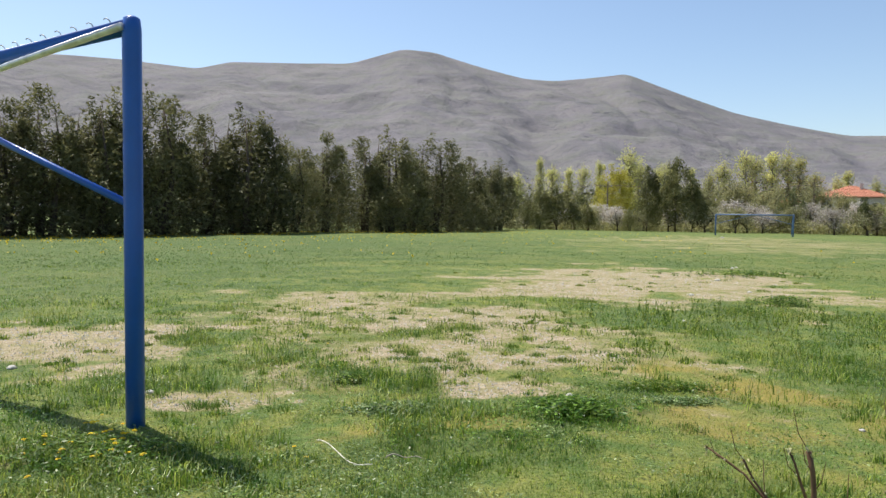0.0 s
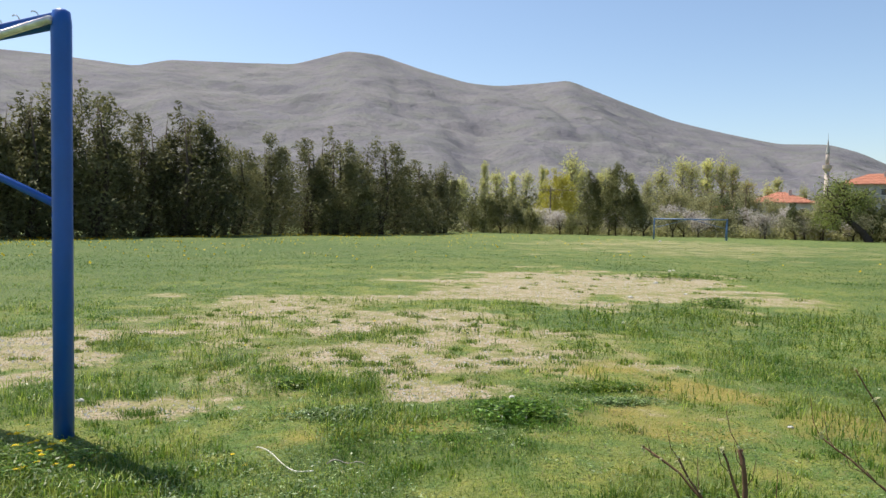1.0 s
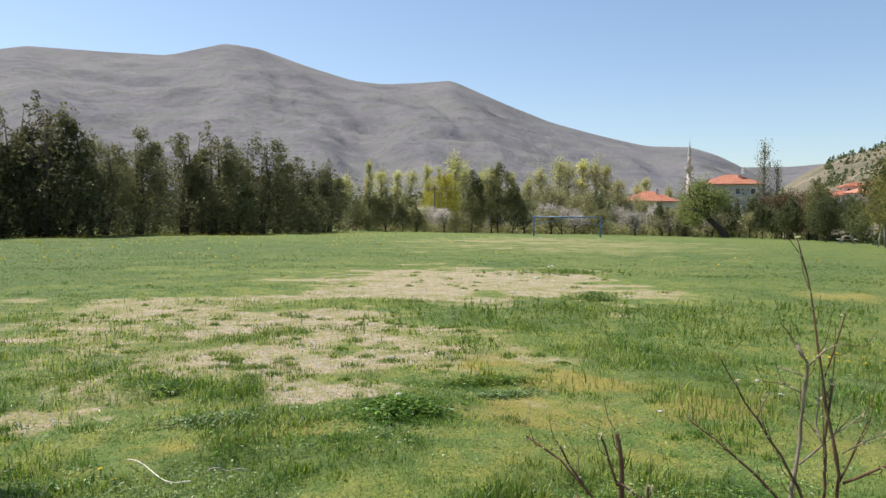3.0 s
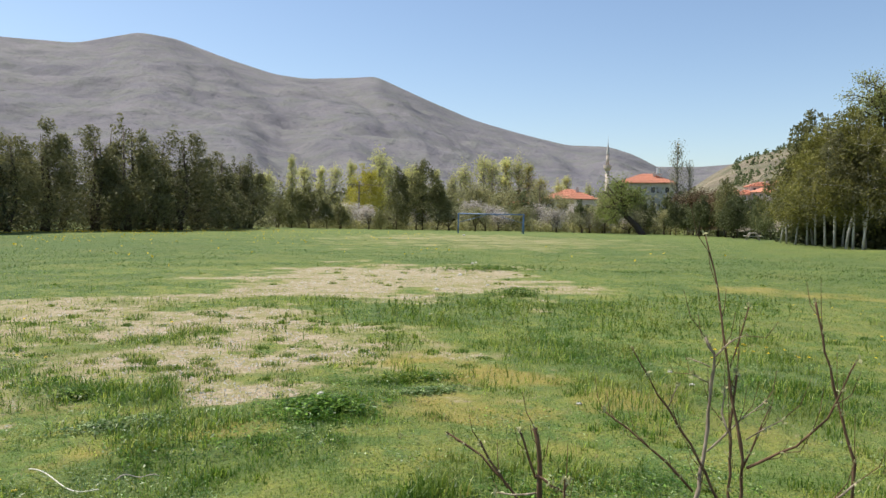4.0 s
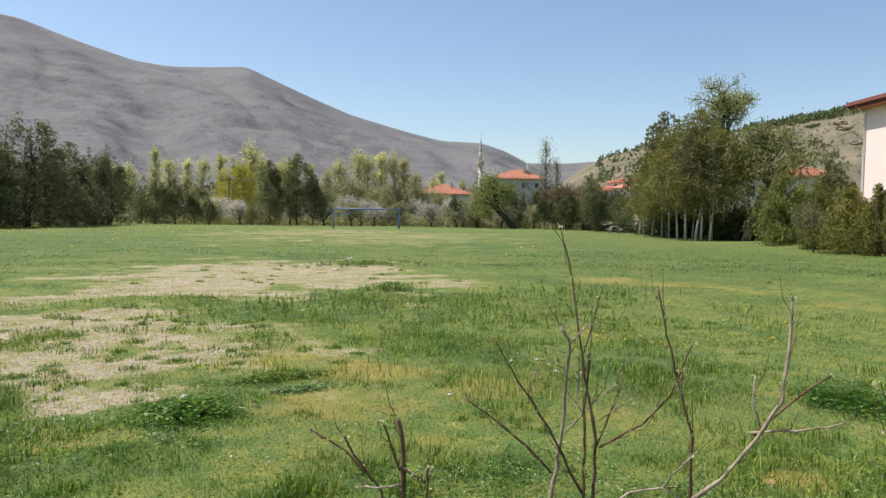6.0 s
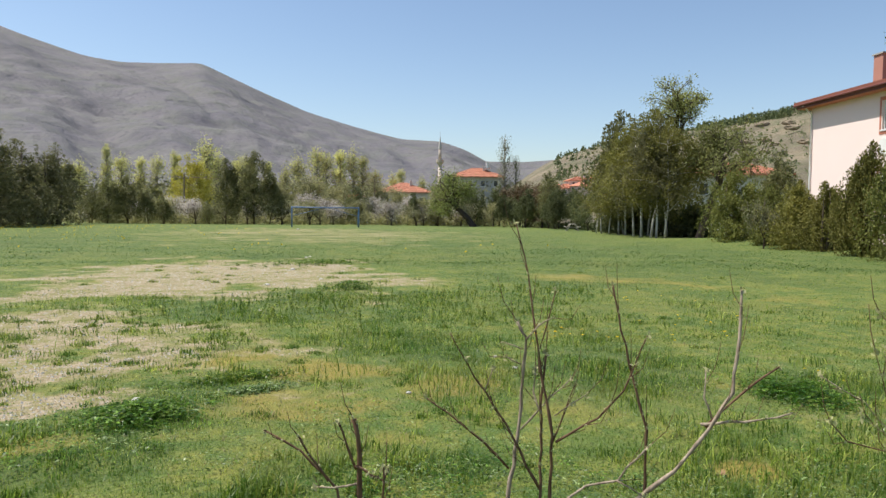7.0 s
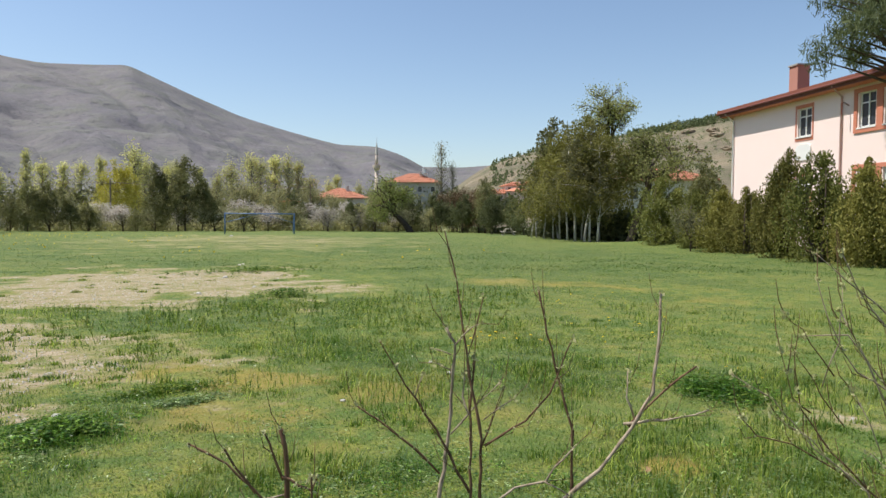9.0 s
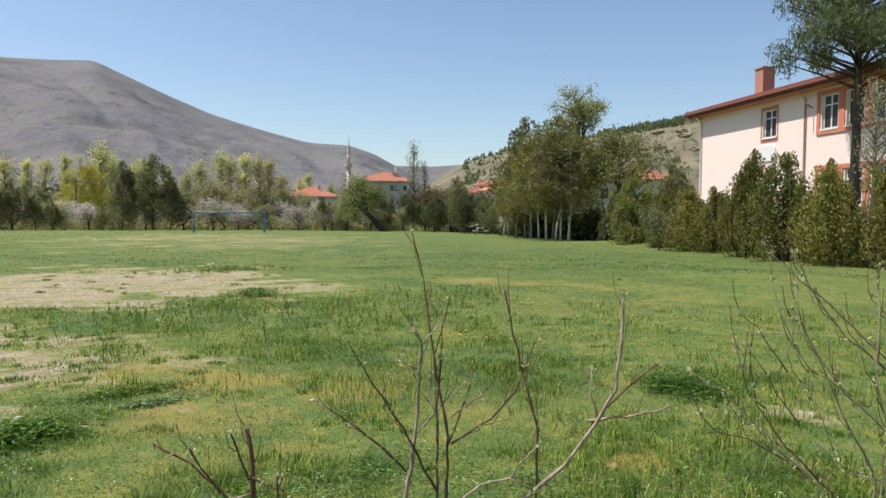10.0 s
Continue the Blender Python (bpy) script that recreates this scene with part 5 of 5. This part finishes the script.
bare_shrub("sapling_shrub", 1.91, 1.98, "leafless young fruit shrub with grey stems and swelling buds", [
    ("GREY", 9, 5, [(-0.116, 0.194), (-0.077, 0.454), (-0.062, 0.668), (-0.055, 0.827), (-0.085, 0.884)]),
    ("WHIP", 8, 2.6, [(0.042, 0.196), (0.045, 0.476), (0.005, 0.711), (-0.017, 0.838), (-0.05, 1.049), (-0.098, 1.237)]),
    ("MID", 6, 4, [(0.01, 0.196), (0.006, 0.583), (0.021, 0.775)]),
    ("BIG", 12, 4.5, [(0.318, 0.221), (0.485, 0.374), (0.588, 0.525), (0.67, 0.654), (0.698, 0.846), (0.709, 1.014)]),
    ("bigr1", 6, 3, [(0.588, 0.525), (0.733, 0.655), (0.853, 0.737)]),
    ("bigr2", 6, 3, [(0.567, 0.536), (0.714, 0.559), (0.867, 0.599)]),
    ("m1", 4, 2.5, [(0.609, 0.557), (0.576, 0.632), (0.584, 0.728)]),
    ("RIGHT", 7, 4, [(0.386, 0.2), (0.384, 0.501), (0.332, 0.693), (0.288, 0.862), (0.256, 1.02)]),
    ("l1", 6, 2.5, [(-0.108, 0.324), (-0.247, 0.462), (-0.427, 0.583)]),
    ("l2", 6, 2.5, [(0.009, 0.261), (-0.12, 0.507), (-0.237, 0.666), (-0.329, 0.829)]),
    ("l2s", 3, 2, [(-0.199, 0.624), (-0.17, 0.709)]),
    ("r1", 4, 2.2, [(-0.067, 0.486), (0.038, 0.605), (0.117, 0.674)]),
    ("r2", 5, 2.2, [(0.06, 0.455), (0.207, 0.553), (0.291, 0.65), (0.372, 0.853)]),
    ("r3", 5, 3, [(0.063, 0.218), (0.168, 0.306), (0.274, 0.339), (0.378, 0.469)]),
    ("t1", 3.5, 2, [(-0.055, 0.827), (-0.007, 0.87), (0.041, 0.902)]),
    ("t2", 3, 2, [(0.0, 0.785), (0.025, 0.881), (0.051, 0.997)]),
    ("t3", 3, 2, [(-0.065, 0.778), (-0.128, 0.799)]),
    ("t4", 3, 2, [(-0.065, 0.727), (-0.122, 0.756)]),
    ("s1", 4, 2.5, [(0.007, 0.551), (-0.019, 0.625), (-0.016, 0.711)]),
    ("s2", 4, 2.2, [(0.05, 0.433), (0.091, 0.541), (0.128, 0.648)]),
    ("s3", 3, 2, [(0.06, 0.541), (0.164, 0.623)]),
    ("b5", 3, 2.5, [(0.274, 0.339), (0.37, 0.286)])], 4, ("whip", "mid", "right", "s2", "t2", "l1", "l2", "r2", "bigr1"), 0.35, 0.013, 0.6, 1.5)
bare_shrub("budding_shrub", 2.56, 0.76, "spreading shrub with bare twigs, white buds and first leaves", [
    ("A", 11, 4, [(0.103, 0.455), (0.051, 0.525), (-0.042, 0.684), (-0.109, 0.859), (-0.183, 1.015)]),
    ("b", 7, 3, [(0.099, 0.632), (-0.027, 0.754), (-0.172, 0.946), (-0.293, 0.936)]),
    ("C", 8, 3, [(-0.051, 0.435), (-0.195, 0.576), (-0.295, 0.716), (-0.344, 0.891)]),
    ("D", 7, 2.5, [(-0.104, 0.47), (-0.248, 0.593), (-0.392, 0.75), (-0.516, 0.823)]),
    ("e", 6, 2.5, [(-0.122, 0.488), (-0.3, 0.592), (-0.406, 0.618), (-0.459, 0.67)]),
    ("f", 8, 3, [(0.089, 0.826), (-0.033, 0.93), (-0.124, 1.051), (-0.197, 1.189)]),
    ("g", 7, 2.5, [(0.087, 0.861), (0.0, 0.965), (-0.124, 1.068), (-0.258, 1.188)]),
    ("H", 7, 3.5, [(0.081, 0.65), (0.024, 0.79), (0.03, 1.0), (0.019, 1.156)]),
    ("i", 5, 2.2, [(-0.027, 0.754), (-0.151, 0.841), (-0.224, 0.945), (-0.272, 1.11)]),
    ("j", 4, 2.2, [(-0.055, 0.577), (-0.111, 0.683), (-0.149, 0.771)]),
    ("k", 4, 2.2, [(-0.198, 0.682), (-0.271, 0.769), (-0.371, 0.926)]),
    ("l", 4, 2.2, [(-0.295, 0.716), (-0.358, 0.768), (-0.405, 0.908)]),
    ("m", 4, 2.2, [(-0.158, 0.505), (-0.284, 0.628), (-0.408, 0.715)]),
    ("n", 4, 2.2, [(-0.22, 0.823), (-0.311, 0.962), (-0.368, 1.005)]),
    ("O", 6, 3, [(0.158, 0.473), (-0.018, 0.507), (-0.108, 0.594)]),
    ("p", 4, 2.2, [(-0.245, 0.787), (-0.215, 0.928), (-0.211, 1.093)]),
    ("q", 4, 2.2, [(0.082, 1.001), (0.032, 1.052), (0.063, 1.139)])], 6, ("c", "e", "k", "l", "n"), 0.6, 0.012, 0.85, 1.1, 0.52)


# ---- field plants ----
def scatter(n, r0, r1, rng, a0=-42, a1=84):
    """Points of the field in front, denser near by."""
    a = np.radians(rng.uniform(a0, a1, n))
    r = r0 * (r1 / r0) ** rng.uniform(0, 1, n)
    return r * np.sin(a), r * np.cos(a)


def field_grass(name, n, r0, r1, h, w, material, label, seed, pick, bent=False, tilt=0.55, per=5, spread=0.03):
    r2 = np.random.default_rng(seed)
    x, y = scatter(n, r0, r1, r2)
    b, m, l = cover(x, y)
    tuft = fbm(x * 3.2, y * 3.2, 77, 3)
    p = pick(b, m, l, tuft)
    keep = r2.uniform(0, 1, n) < p
    x, y, l, tuft, b = x[keep], y[keep], l[keep], tuft[keep], b[keep]
    hh = h * (0.55 + 0.9 * tuft) * (0.75 + 0.6 * l)
    x, y, hh = np.repeat(x, per), np.repeat(y, per), np.repeat(hh, per)
    x, y = x + r2.normal(0, spread, len(x)), y + r2.normal(0, spread, len(y))
    buf = Buf()
    blades(buf, np.stack([x, y, gz(x, y) - 0.004], 1), hh * r2.uniform(0.5, 1.2, len(x)), w, r2, tilt, bent=bent)
    me = buf.mesh(name)
    me.materials.append(material)
    tagged(new(name, me), label, "grass", kind="stuff")


near_p = lambda b, m, l, t: np.clip(0.95 - 1.7 * b - 0.72 * m + (t - 0.45) * 4.5 * np.clip(b * 2, 0.1, 1), 0.02, 1)
field_grass("grass_near", 66000, 2.3, 9.0, 0.026, 0.0055, M_GRASS, "short green grass", 101, near_p, False, 1.0)
field_grass("grass_middle", 48000, 7.5, 22.0, 0.028, 0.012, M_GRASS, "short green grass of the field", 102, lambda b, m, l, t: near_p(b, m, l, t) * (1 - 0.4 * l), False, 1.1, 5, 0.06)
field_grass("grass_far", 22000, 20.0, 75.0, 0.03, 0.035, M_GRASS_FAR, "green grass of the far field", 103, near_p, False, 1.15, 4, 0.25)
field_grass("lush_grass", 90000, 2.2, 30.0, 0.04, 0.0065, M_GRASS_DARK, "taller lush green grass in clumps", 104,
            lambda b, m, l, t: np.clip((l - 0.3) * 1.6, 0, 1) * np.maximum(smooth01(t, 0.5, 0.58), 0.25 * l), False, 1.15)
field_grass("dry_grass", 30000, 2.0, 16.0, 0.05, 0.005, M_STRAW, "short dry straw-coloured grass", 105, lambda b, m, l, t: np.clip(0.12 + b * 0.9 + m * 0.5 - l * 0.5, 0, 1), True, 0.8, 2)


def leaf_carpet(name, n, r0, r1, size, rise, material, label, seed, freq, pick, slim=0.4, grassy=False):
    """Low mounds of small leaves, or of long bent blades, whose height follows the clumps."""
    r2 = np.random.default_rng(seed)
    x, y = scatter(n, r0, r1, r2)
    b, m, l = cover(x, y)
    c = clump(x, y, seed, freq)
    keep = r2.uniform(0, 1, n) < c * pick(b, m, l)
    x, y, c = x[keep], y[keep], c[keep]
    far = 1 + 0.05 * np.hypot(x, y)
    u = r2.uniform(0, 1, len(x))
    buf = Buf()
    if grassy:
        blades(buf, np.stack([x, y, gz(x, y) - 0.004], 1), rise * (0.45 + 0.75 * c) * (0.6 + 0.6 * u), size * far, r2, 0.5, bent=True)
    else:
        z = gz(x, y) + 0.008 + rise * c * (0.15 + 0.85 * np.sqrt(u))
        leaves(buf, np.stack([x, y, z], 1), size * far, r2, slim, 0, 0.15, True)
    me = buf.mesh(name)
    me.materials.append(material)
    tagged(new(name, me), label, "weeds", kind="stuff")


open_p = lambda b, m, l: np.clip(1 - 1.3 * b - 0.5 * m, 0.03, 1)
leaf_carpet("broad_weeds", 150000, 2.3, 13.0, 0.024, 0.075, M_GRASS_DARK, "low mounds of dark green broad-leaved weeds", 301, 2.2, lambda b, m, l: open_p(b, m, l) * (0.3 + 0.7 * l))
leaf_carpet("pale_weeds", 130000, 2.3, 10.0, 0.021, 0.06, M_GRASS_GREY, "low mounds of shiny grey-green weeds", 302, 1.9, lambda b, m, l: open_p(b, m, l) * 0.8, 0.3)
leaf_carpet("tall_grass", 200000, 2.2, 12.0, 0.005, 0.095, M_GRASS, "clumps of longer bright green grass", 303, 1.5, lambda b, m, l: open_p(b, m, l) * (0.45 + 0.55 * l), grassy=True)


def grass_tufts(name, n, r0, r1, seed, material, hh, size, label, pick, per=70):
    """Separate round tufts on worn ground."""
    r2 = np.random.default_rng(seed)
    x, y = scatter(n, r0, r1, r2)
    b, m, l = cover(x, y)
    keep = r2.uniform(0, 1, n) < pick(b, m, l)
    x, y = x[keep], y[keep]
    w = size * r2.uniform(0.5, 1.6, len(x)) * (0.7 + 0.03 * np.hypot(x, y))
    h = hh * r2.uniform(0.6, 1.3, len(x))
    x, y, w, h = (np.repeat(q, per) for q in (x, y, w, h))
    dx, dy = r2.normal(0, 1, len(x)) * w * 0.55, r2.normal(0, 1, len(x)) * w * 0.45
    h = h * np.exp(-(dx ** 2 + dy ** 2) / (2 * w ** 2))
    x, y = x + dx, y + dy
    buf = Buf()
    blades(buf, np.stack([x, y, gz(x, y) - 0.004], 1), h * r2.uniform(0.6, 1.2, len(x)), 0.006 + 0.0006 * np.hypot(x, y), r2, 0.6)
    me = buf.mesh(name)
    me.materials.append(material)
    tagged(new(name, me), label, "grass", kind="stuff")


worn_p = lambda b, m, l: (smooth01(b, 0.12, 0.4) * 0.9 + 0.12) * (1 - 0.75 * smooth01(b, 0.7, 1.0))
grass_tufts("green_tufts", 560, 4.5, 11, 201, M_TUFT, 0.05, 0.13, "round tufts of green grass on the worn ground", worn_p, 110)
grass_tufts("light_tufts", 800, 3.0, 20, 202, M_GRASS, 0.06, 0.10, "small pale green tufts on the worn ground", worn_p, 60)


def weed_patch(cx, cy, w, d, n, h, material, label, seed, leaf=0.045):
    """A clump of broad-leaved weeds."""
    r2 = np.random.default_rng(seed)
    b = Buf()
    x, y = r2.normal(cx, w / 2.6, n), r2.normal(cy, d / 2.4, n)
    z = gz(x, y)
    e = np.exp(-((x - cx) / w) ** 2 - ((y - cy) / d) ** 2)
    hh = h * 0.75 * (0.4 + 0.7 * e)
    for k3 in range(5):
        f = r2.uniform(0.15, 1, n)
        leaves(b, np.stack([x + r2.normal(0, 0.02, n), y + r2.normal(0, 0.02, n), z + hh * f], 1), leaf, r2, 0.42, 0, 0.2, True)
    blades(b, np.stack([x, y, z], 1), hh * 1.1, 0.006, r2, 0.3)
    me = b.mesh("weed_clump")
    me.materials.append(material)
    tagged(new("weed_clump", me), label, "weeds", "weed clumps", "stuff")


weed_patch(1.12, 4.72, 0.42, 0.28, 420, 0.13, M_GRASS_DARK, "clump of dark green broad-leaved weeds", 1)
weed_patch(-0.1, 4.8, 0.4, 0.2, 320, 0.06, M_GRASS_GREY, "low clump of grey-green weeds", 3, 0.035)
weed_patch(1.95, 5.45, 0.55, 0.16, 300, 0.07, M_GRASS, "band of grey-green weeds", 4, 0.035)
weed_patch(2.0, 5.05, 0.4, 0.1, 160, 0.05, M_GRASS_GREY, "low clump of grey-green weeds", 5, 0.035)
weed_patch(-1.75, 3.95, 0.6, 0.35, 520, 0.09, M_GRASS_DARK, "clump of green weeds among dandelions", 6, 0.035)
weed_patch(5.2, 2.75, 0.4, 0.5, 420, 0.16, M_GRASS_DARK, "tall clump of dark green weeds", 8, 0.045)
weed_patch(-0.45, 5.7, 0.2, 0.14, 90, 0.09, M_TUFT, "clump of dark green weeds", 10, 0.04)
weed_patch(6.0, 11.2, 0.7, 0.4, 150, 0.2, M_TUFT, "leafy bright green weed patch", 12, 0.07)
weed_patch(8.4, 17.6, 2.2, 0.9, 260, 0.16, M_TUFT, "dark green band of weeds", 13, 0.09)


def tall_weeds():
    """Upright stalks in the rough band across the field."""
    r2 = np.random.default_rng(55)
    b = Buf()
    for cx, cy, w, d, n in ((3.6, 9.6, 1.5, 0.7, 90), (5.2, 9.0, 1.8, 0.8, 130), (5.4, 7.4, 1.2, 1.0, 90), (2.2, 6.75, 0.12, 0.12, 12), (1.35, 8.2, 0.2, 0.2, 8), (8.5, 9.0, 1.5, 1.0, 120)):
        x, y = r2.normal(cx, w / 1.6, n), r2.normal(cy, d / 1.6, n)
        for px, py in zip(x, y):
            h = r2.uniform(0.08, 0.21)
            z = float(gz(px, py))
            t = np.array([r2.normal(0, 0.04), r2.normal(0, 0.04), h])
            o = np.array([px, py, z])
            tube(b, [o, o + t * 0.5, o + t], [0.004, 0.003, 0.0015], 3)
            co = o + t * r2.uniform(0.15, 1, 12)[:, None] + r2.normal(0, 0.012, (12, 3))
            leaves(b, co, 0.036, r2, 0.3, 0, 0.9)
    me = b.mesh("tall_weeds")
    me.materials.append(M_GRASS)
    tagged(new("tall_weeds", me), "upright leafy weed stalks across the field", "weeds", kind="stuff")


tall_weeds()


def dandelion_proto():
    r2 = np.random.default_rng(9)
    o = thing("dandelion", Matrix.Identity(4), "yellow dandelion in flower in the grass", "flower", "dandelions")
    b = Buf()
    tube(b, [(0, 0, -0.02), (0.004, 0, 0.03), (0.006, 0.003, 0.062)], 0.0022, 5)
    part("stem", b, M_STEM, o)
    b = Buf()
    for ring, (n, rr, zz) in enumerate(((14, 0.019, 0.0), (11, 0.014, 0.004), (7, 0.008, 0.006))):
        for i in range(n):
            a = 6.283 * i / n + ring
            c, s = math.cos(a), math.sin(a)
            p = np.array([0.006, 0.003, 0.062 + zz])
            b.add([p, p + (c * rr - s * 0.0035, s * rr + c * 0.0035, 0.003), p + (c * rr * 1.15, s * rr * 1.15, 0.002), p + (c * rr + s * 0.0035, s * rr - c * 0.0035, 0.003)], [(0, 3, 2, 1)])
    part("petals", b, M_DANDELION, o)
    return o


flower = dandelion_proto()
r3 = np.random.default_rng(12)
sites = []
for cx, cy, s, n in ((-1.72, 4.05, 0.16, 26), (-2.15, 4.05, 0.22, 8), (-1.55, 3.75, 0.15, 4), (-0.62, 3.97, 0.02, 1), (5.7, 5.6, 0.3, 18), (5.9, 2.9, 0.15, 4), (7.6, 5.4, 0.6, 12), (10.0, 7.5, 0.9, 12), (-0.55, 3.75, 0.05, 1), (-0.4, 8.6, 0.6, 5)):
    for i in range(n):
        sites.append((r3.normal(cx, s), r3.normal(cy, s)))
for i, (x, y) in enumerate(sites):
    m = on(x, y, 77 * i, r3.uniform(0.55, 0.9)) @ Matrix.Rotation(r3.uniform(-0.25, 0.25), 4, "X")
    if i == 0:
        flower.matrix_world = m
    else:
        c = copy_thing(flower, Matrix.Identity(4))
        c.matrix_world = m


def far_flowers():
    r2 = np.random.default_rng(14)
    b = Buf()
    n = 30000
    x, y = r2.uniform(-30, 25, n), r2.uniform(18, 85, n)
    side = (x + 24.6) * 0.857 - (y - 42.6) * 0.515
    keep = (side > 0.5) & (r2.uniform(0, 1, n) < 0.012 + 0.98 * np.exp(-side / 6)) & (vnoise(x * 0.25, y * 0.25, 8) > 0.32)
    x, y = x[keep], y[keep]
    leaves(b, np.stack([x, y, gz(x, y) + 0.07], 1), 0.085, r2, 0.9)
    me = b.mesh("yellow_flowers")
    me.materials.append(M_DANDELION)
    tagged(new("yellow_flowers", me), "yellow flowers scattered over the far grass", "flowers", kind="stuff")


far_flowers()

# ---- small things on the ground ----
b = Buf()
pts = []
for f in np.linspace(0, 1, 18):
    x, y = -0.5 + 0.34 * f, 4.08 - 0.42 * f - 0.05 * math.sin(f * 3.1)
    pts.append((x, y, float(gz(x, y)) + 0.035 + 0.02 * math.sin(f * 7)))
tube(b, pts, 0.003, 8)
me = b.mesh("plastic_cord", True)
me.materials.append(M_PLASTIC)
tagged(new("plastic_cord", me), "short curved cream plastic cord lying on the grass", "cord")


def stone(x, y, r, seed, label="small pale stone on the ground"):
    r2 = np.random.default_rng(seed)
    bm = bmesh.new()
    bmesh.ops.create_icosphere(bm, subdivisions=2, radius=r)
    for v in bm.verts:
        v.co *= 1 + 0.22 * noise.noise(v.co / r * 1.3 + Vector((seed, 0, 0)))
        v.co.z *= 0.55
    me = bpy.data.meshes.new("stone")
    bm.to_mesh(me)
    bm.free()
    me.materials.append(M_STONE)
    ob = new("stone", me)
    ob.matrix_world = on(x, y, seed * 40) @ Matrix.Translation((0, 0, r * 0.2))
    tagged(ob, label, "stone", "stones")


for i, (x, y, r) in enumerate([(9.4, 20.5, 0.05), (9.7, 20.9, 0.045), (4.1, 4.6, 0.025), (2.9, 4.4, 0.02), (4.3, 5.1, 0.022), (3.6, 9.2, 0.03), (5.0, 12.5, 0.05), (6.4, 13.2, 0.04), (1.2, 5.2, 0.03), (0.3, 5.6, 0.025),
                               (-1.9, 5.3, 0.03), (-3.4, 6.2, 0.04), (7.0, 16.0, 0.06), (26.5, 60.0, 0.15)]):
    stone(x, y, r, i + 1)


def dry_leaf(x, y, r):
    """A curled dead leaf: a thick rippled blade rolled at its edges."""
    b = Buf()
    u, v = np.meshgrid(np.linspace(-1, 1, 11), np.linspace(-1, 1, 7), indexing="ij")
    w = np.sqrt(np.clip(1 - u ** 2, 0.02, 1)) * 0.6
    top = np.stack([u * r, v * w * r * 0.7, r * (0.25 + 0.55 * (v * w) ** 2 + 0.3 * u ** 2 + 0.06 * np.sin(7 * u + 3 * v))], 2).reshape(-1, 3)
    i, j = (q.ravel() for q in np.meshgrid(np.arange(10), np.arange(6), indexing="ij"))
    q = np.stack([i * 7 + j, (i + 1) * 7 + j, (i + 1) * 7 + j + 1, i * 7 + j + 1], 1)
    b.add(top, q)
    b.add(top - (0, 0, 0.0015), q[:, ::-1])
    me = b.mesh("dry_leaf", True)
    me.materials.append(M_DEAD)
    ob = new("dry_leaf", me)
    ob.matrix_world = on(x, y, 35)
    tagged(ob, "curled brown dead leaf lying on the moss", "leaf")


dry_leaf(3.3, 2.12, 0.04)
b = Buf()
pts = []
for f in np.linspace(0, 1, 10):
    x, y = -0.1 + 0.2 * f, 3.8 + 0.04 * math.sin(f * 4)
    pts.append((x, y, float(gz(x, y)) + 0.03 + 0.012 * math.sin(f * 9)))
tube(b, pts, np.linspace(0.004, 0.002, 10), 6)
me = b.mesh("dead_twig", True)
me.materials.append(M_WOOD_PALE)
tagged(new("dead_twig", me), "short bleached dead twig lying on the grass", "twig")


def gravel():
    r2 = np.random.default_rng(71)
    x, y = scatter(90000, 2.5, 20, r2)
    b, m, l = cover(x, y)
    keep = r2.uniform(0, 1, len(x)) < smooth01(b, 0.35, 0.9) * 0.7
    x, y = x[keep], y[keep]
    s = r2.uniform(0.004, 0.012, len(x)) * (1 + np.hypot(x, y) * 0.04)
    t = r2.uniform(0, 6.28, len(x))
    z = gz(x, y)
    base = np.stack([x, y, z], 1)
    dirs = [np.stack([np.cos(t + a), np.sin(t + a), np.zeros_like(t)], 1) for a in (0, 2.1, 4.2)]
    v = np.stack([base + d * s[:, None] for d in dirs] + [base + np.stack([0 * s, 0 * s, s * 0.8], 1)], 1).reshape(-1, 3)
    buf = Buf()
    i = np.arange(len(x))[:, None] * 4
    buf.add(v, np.concatenate([i + np.array(q) for q in ((0, 1, 3), (1, 2, 3), (2, 0, 3))]))
    me = buf.mesh("gravel")
    me.materials.append(M_STONE)
    tagged(new("gravel", me), "loose pale gravel on the bare patches", "gravel", kind="stuff")


gravel()
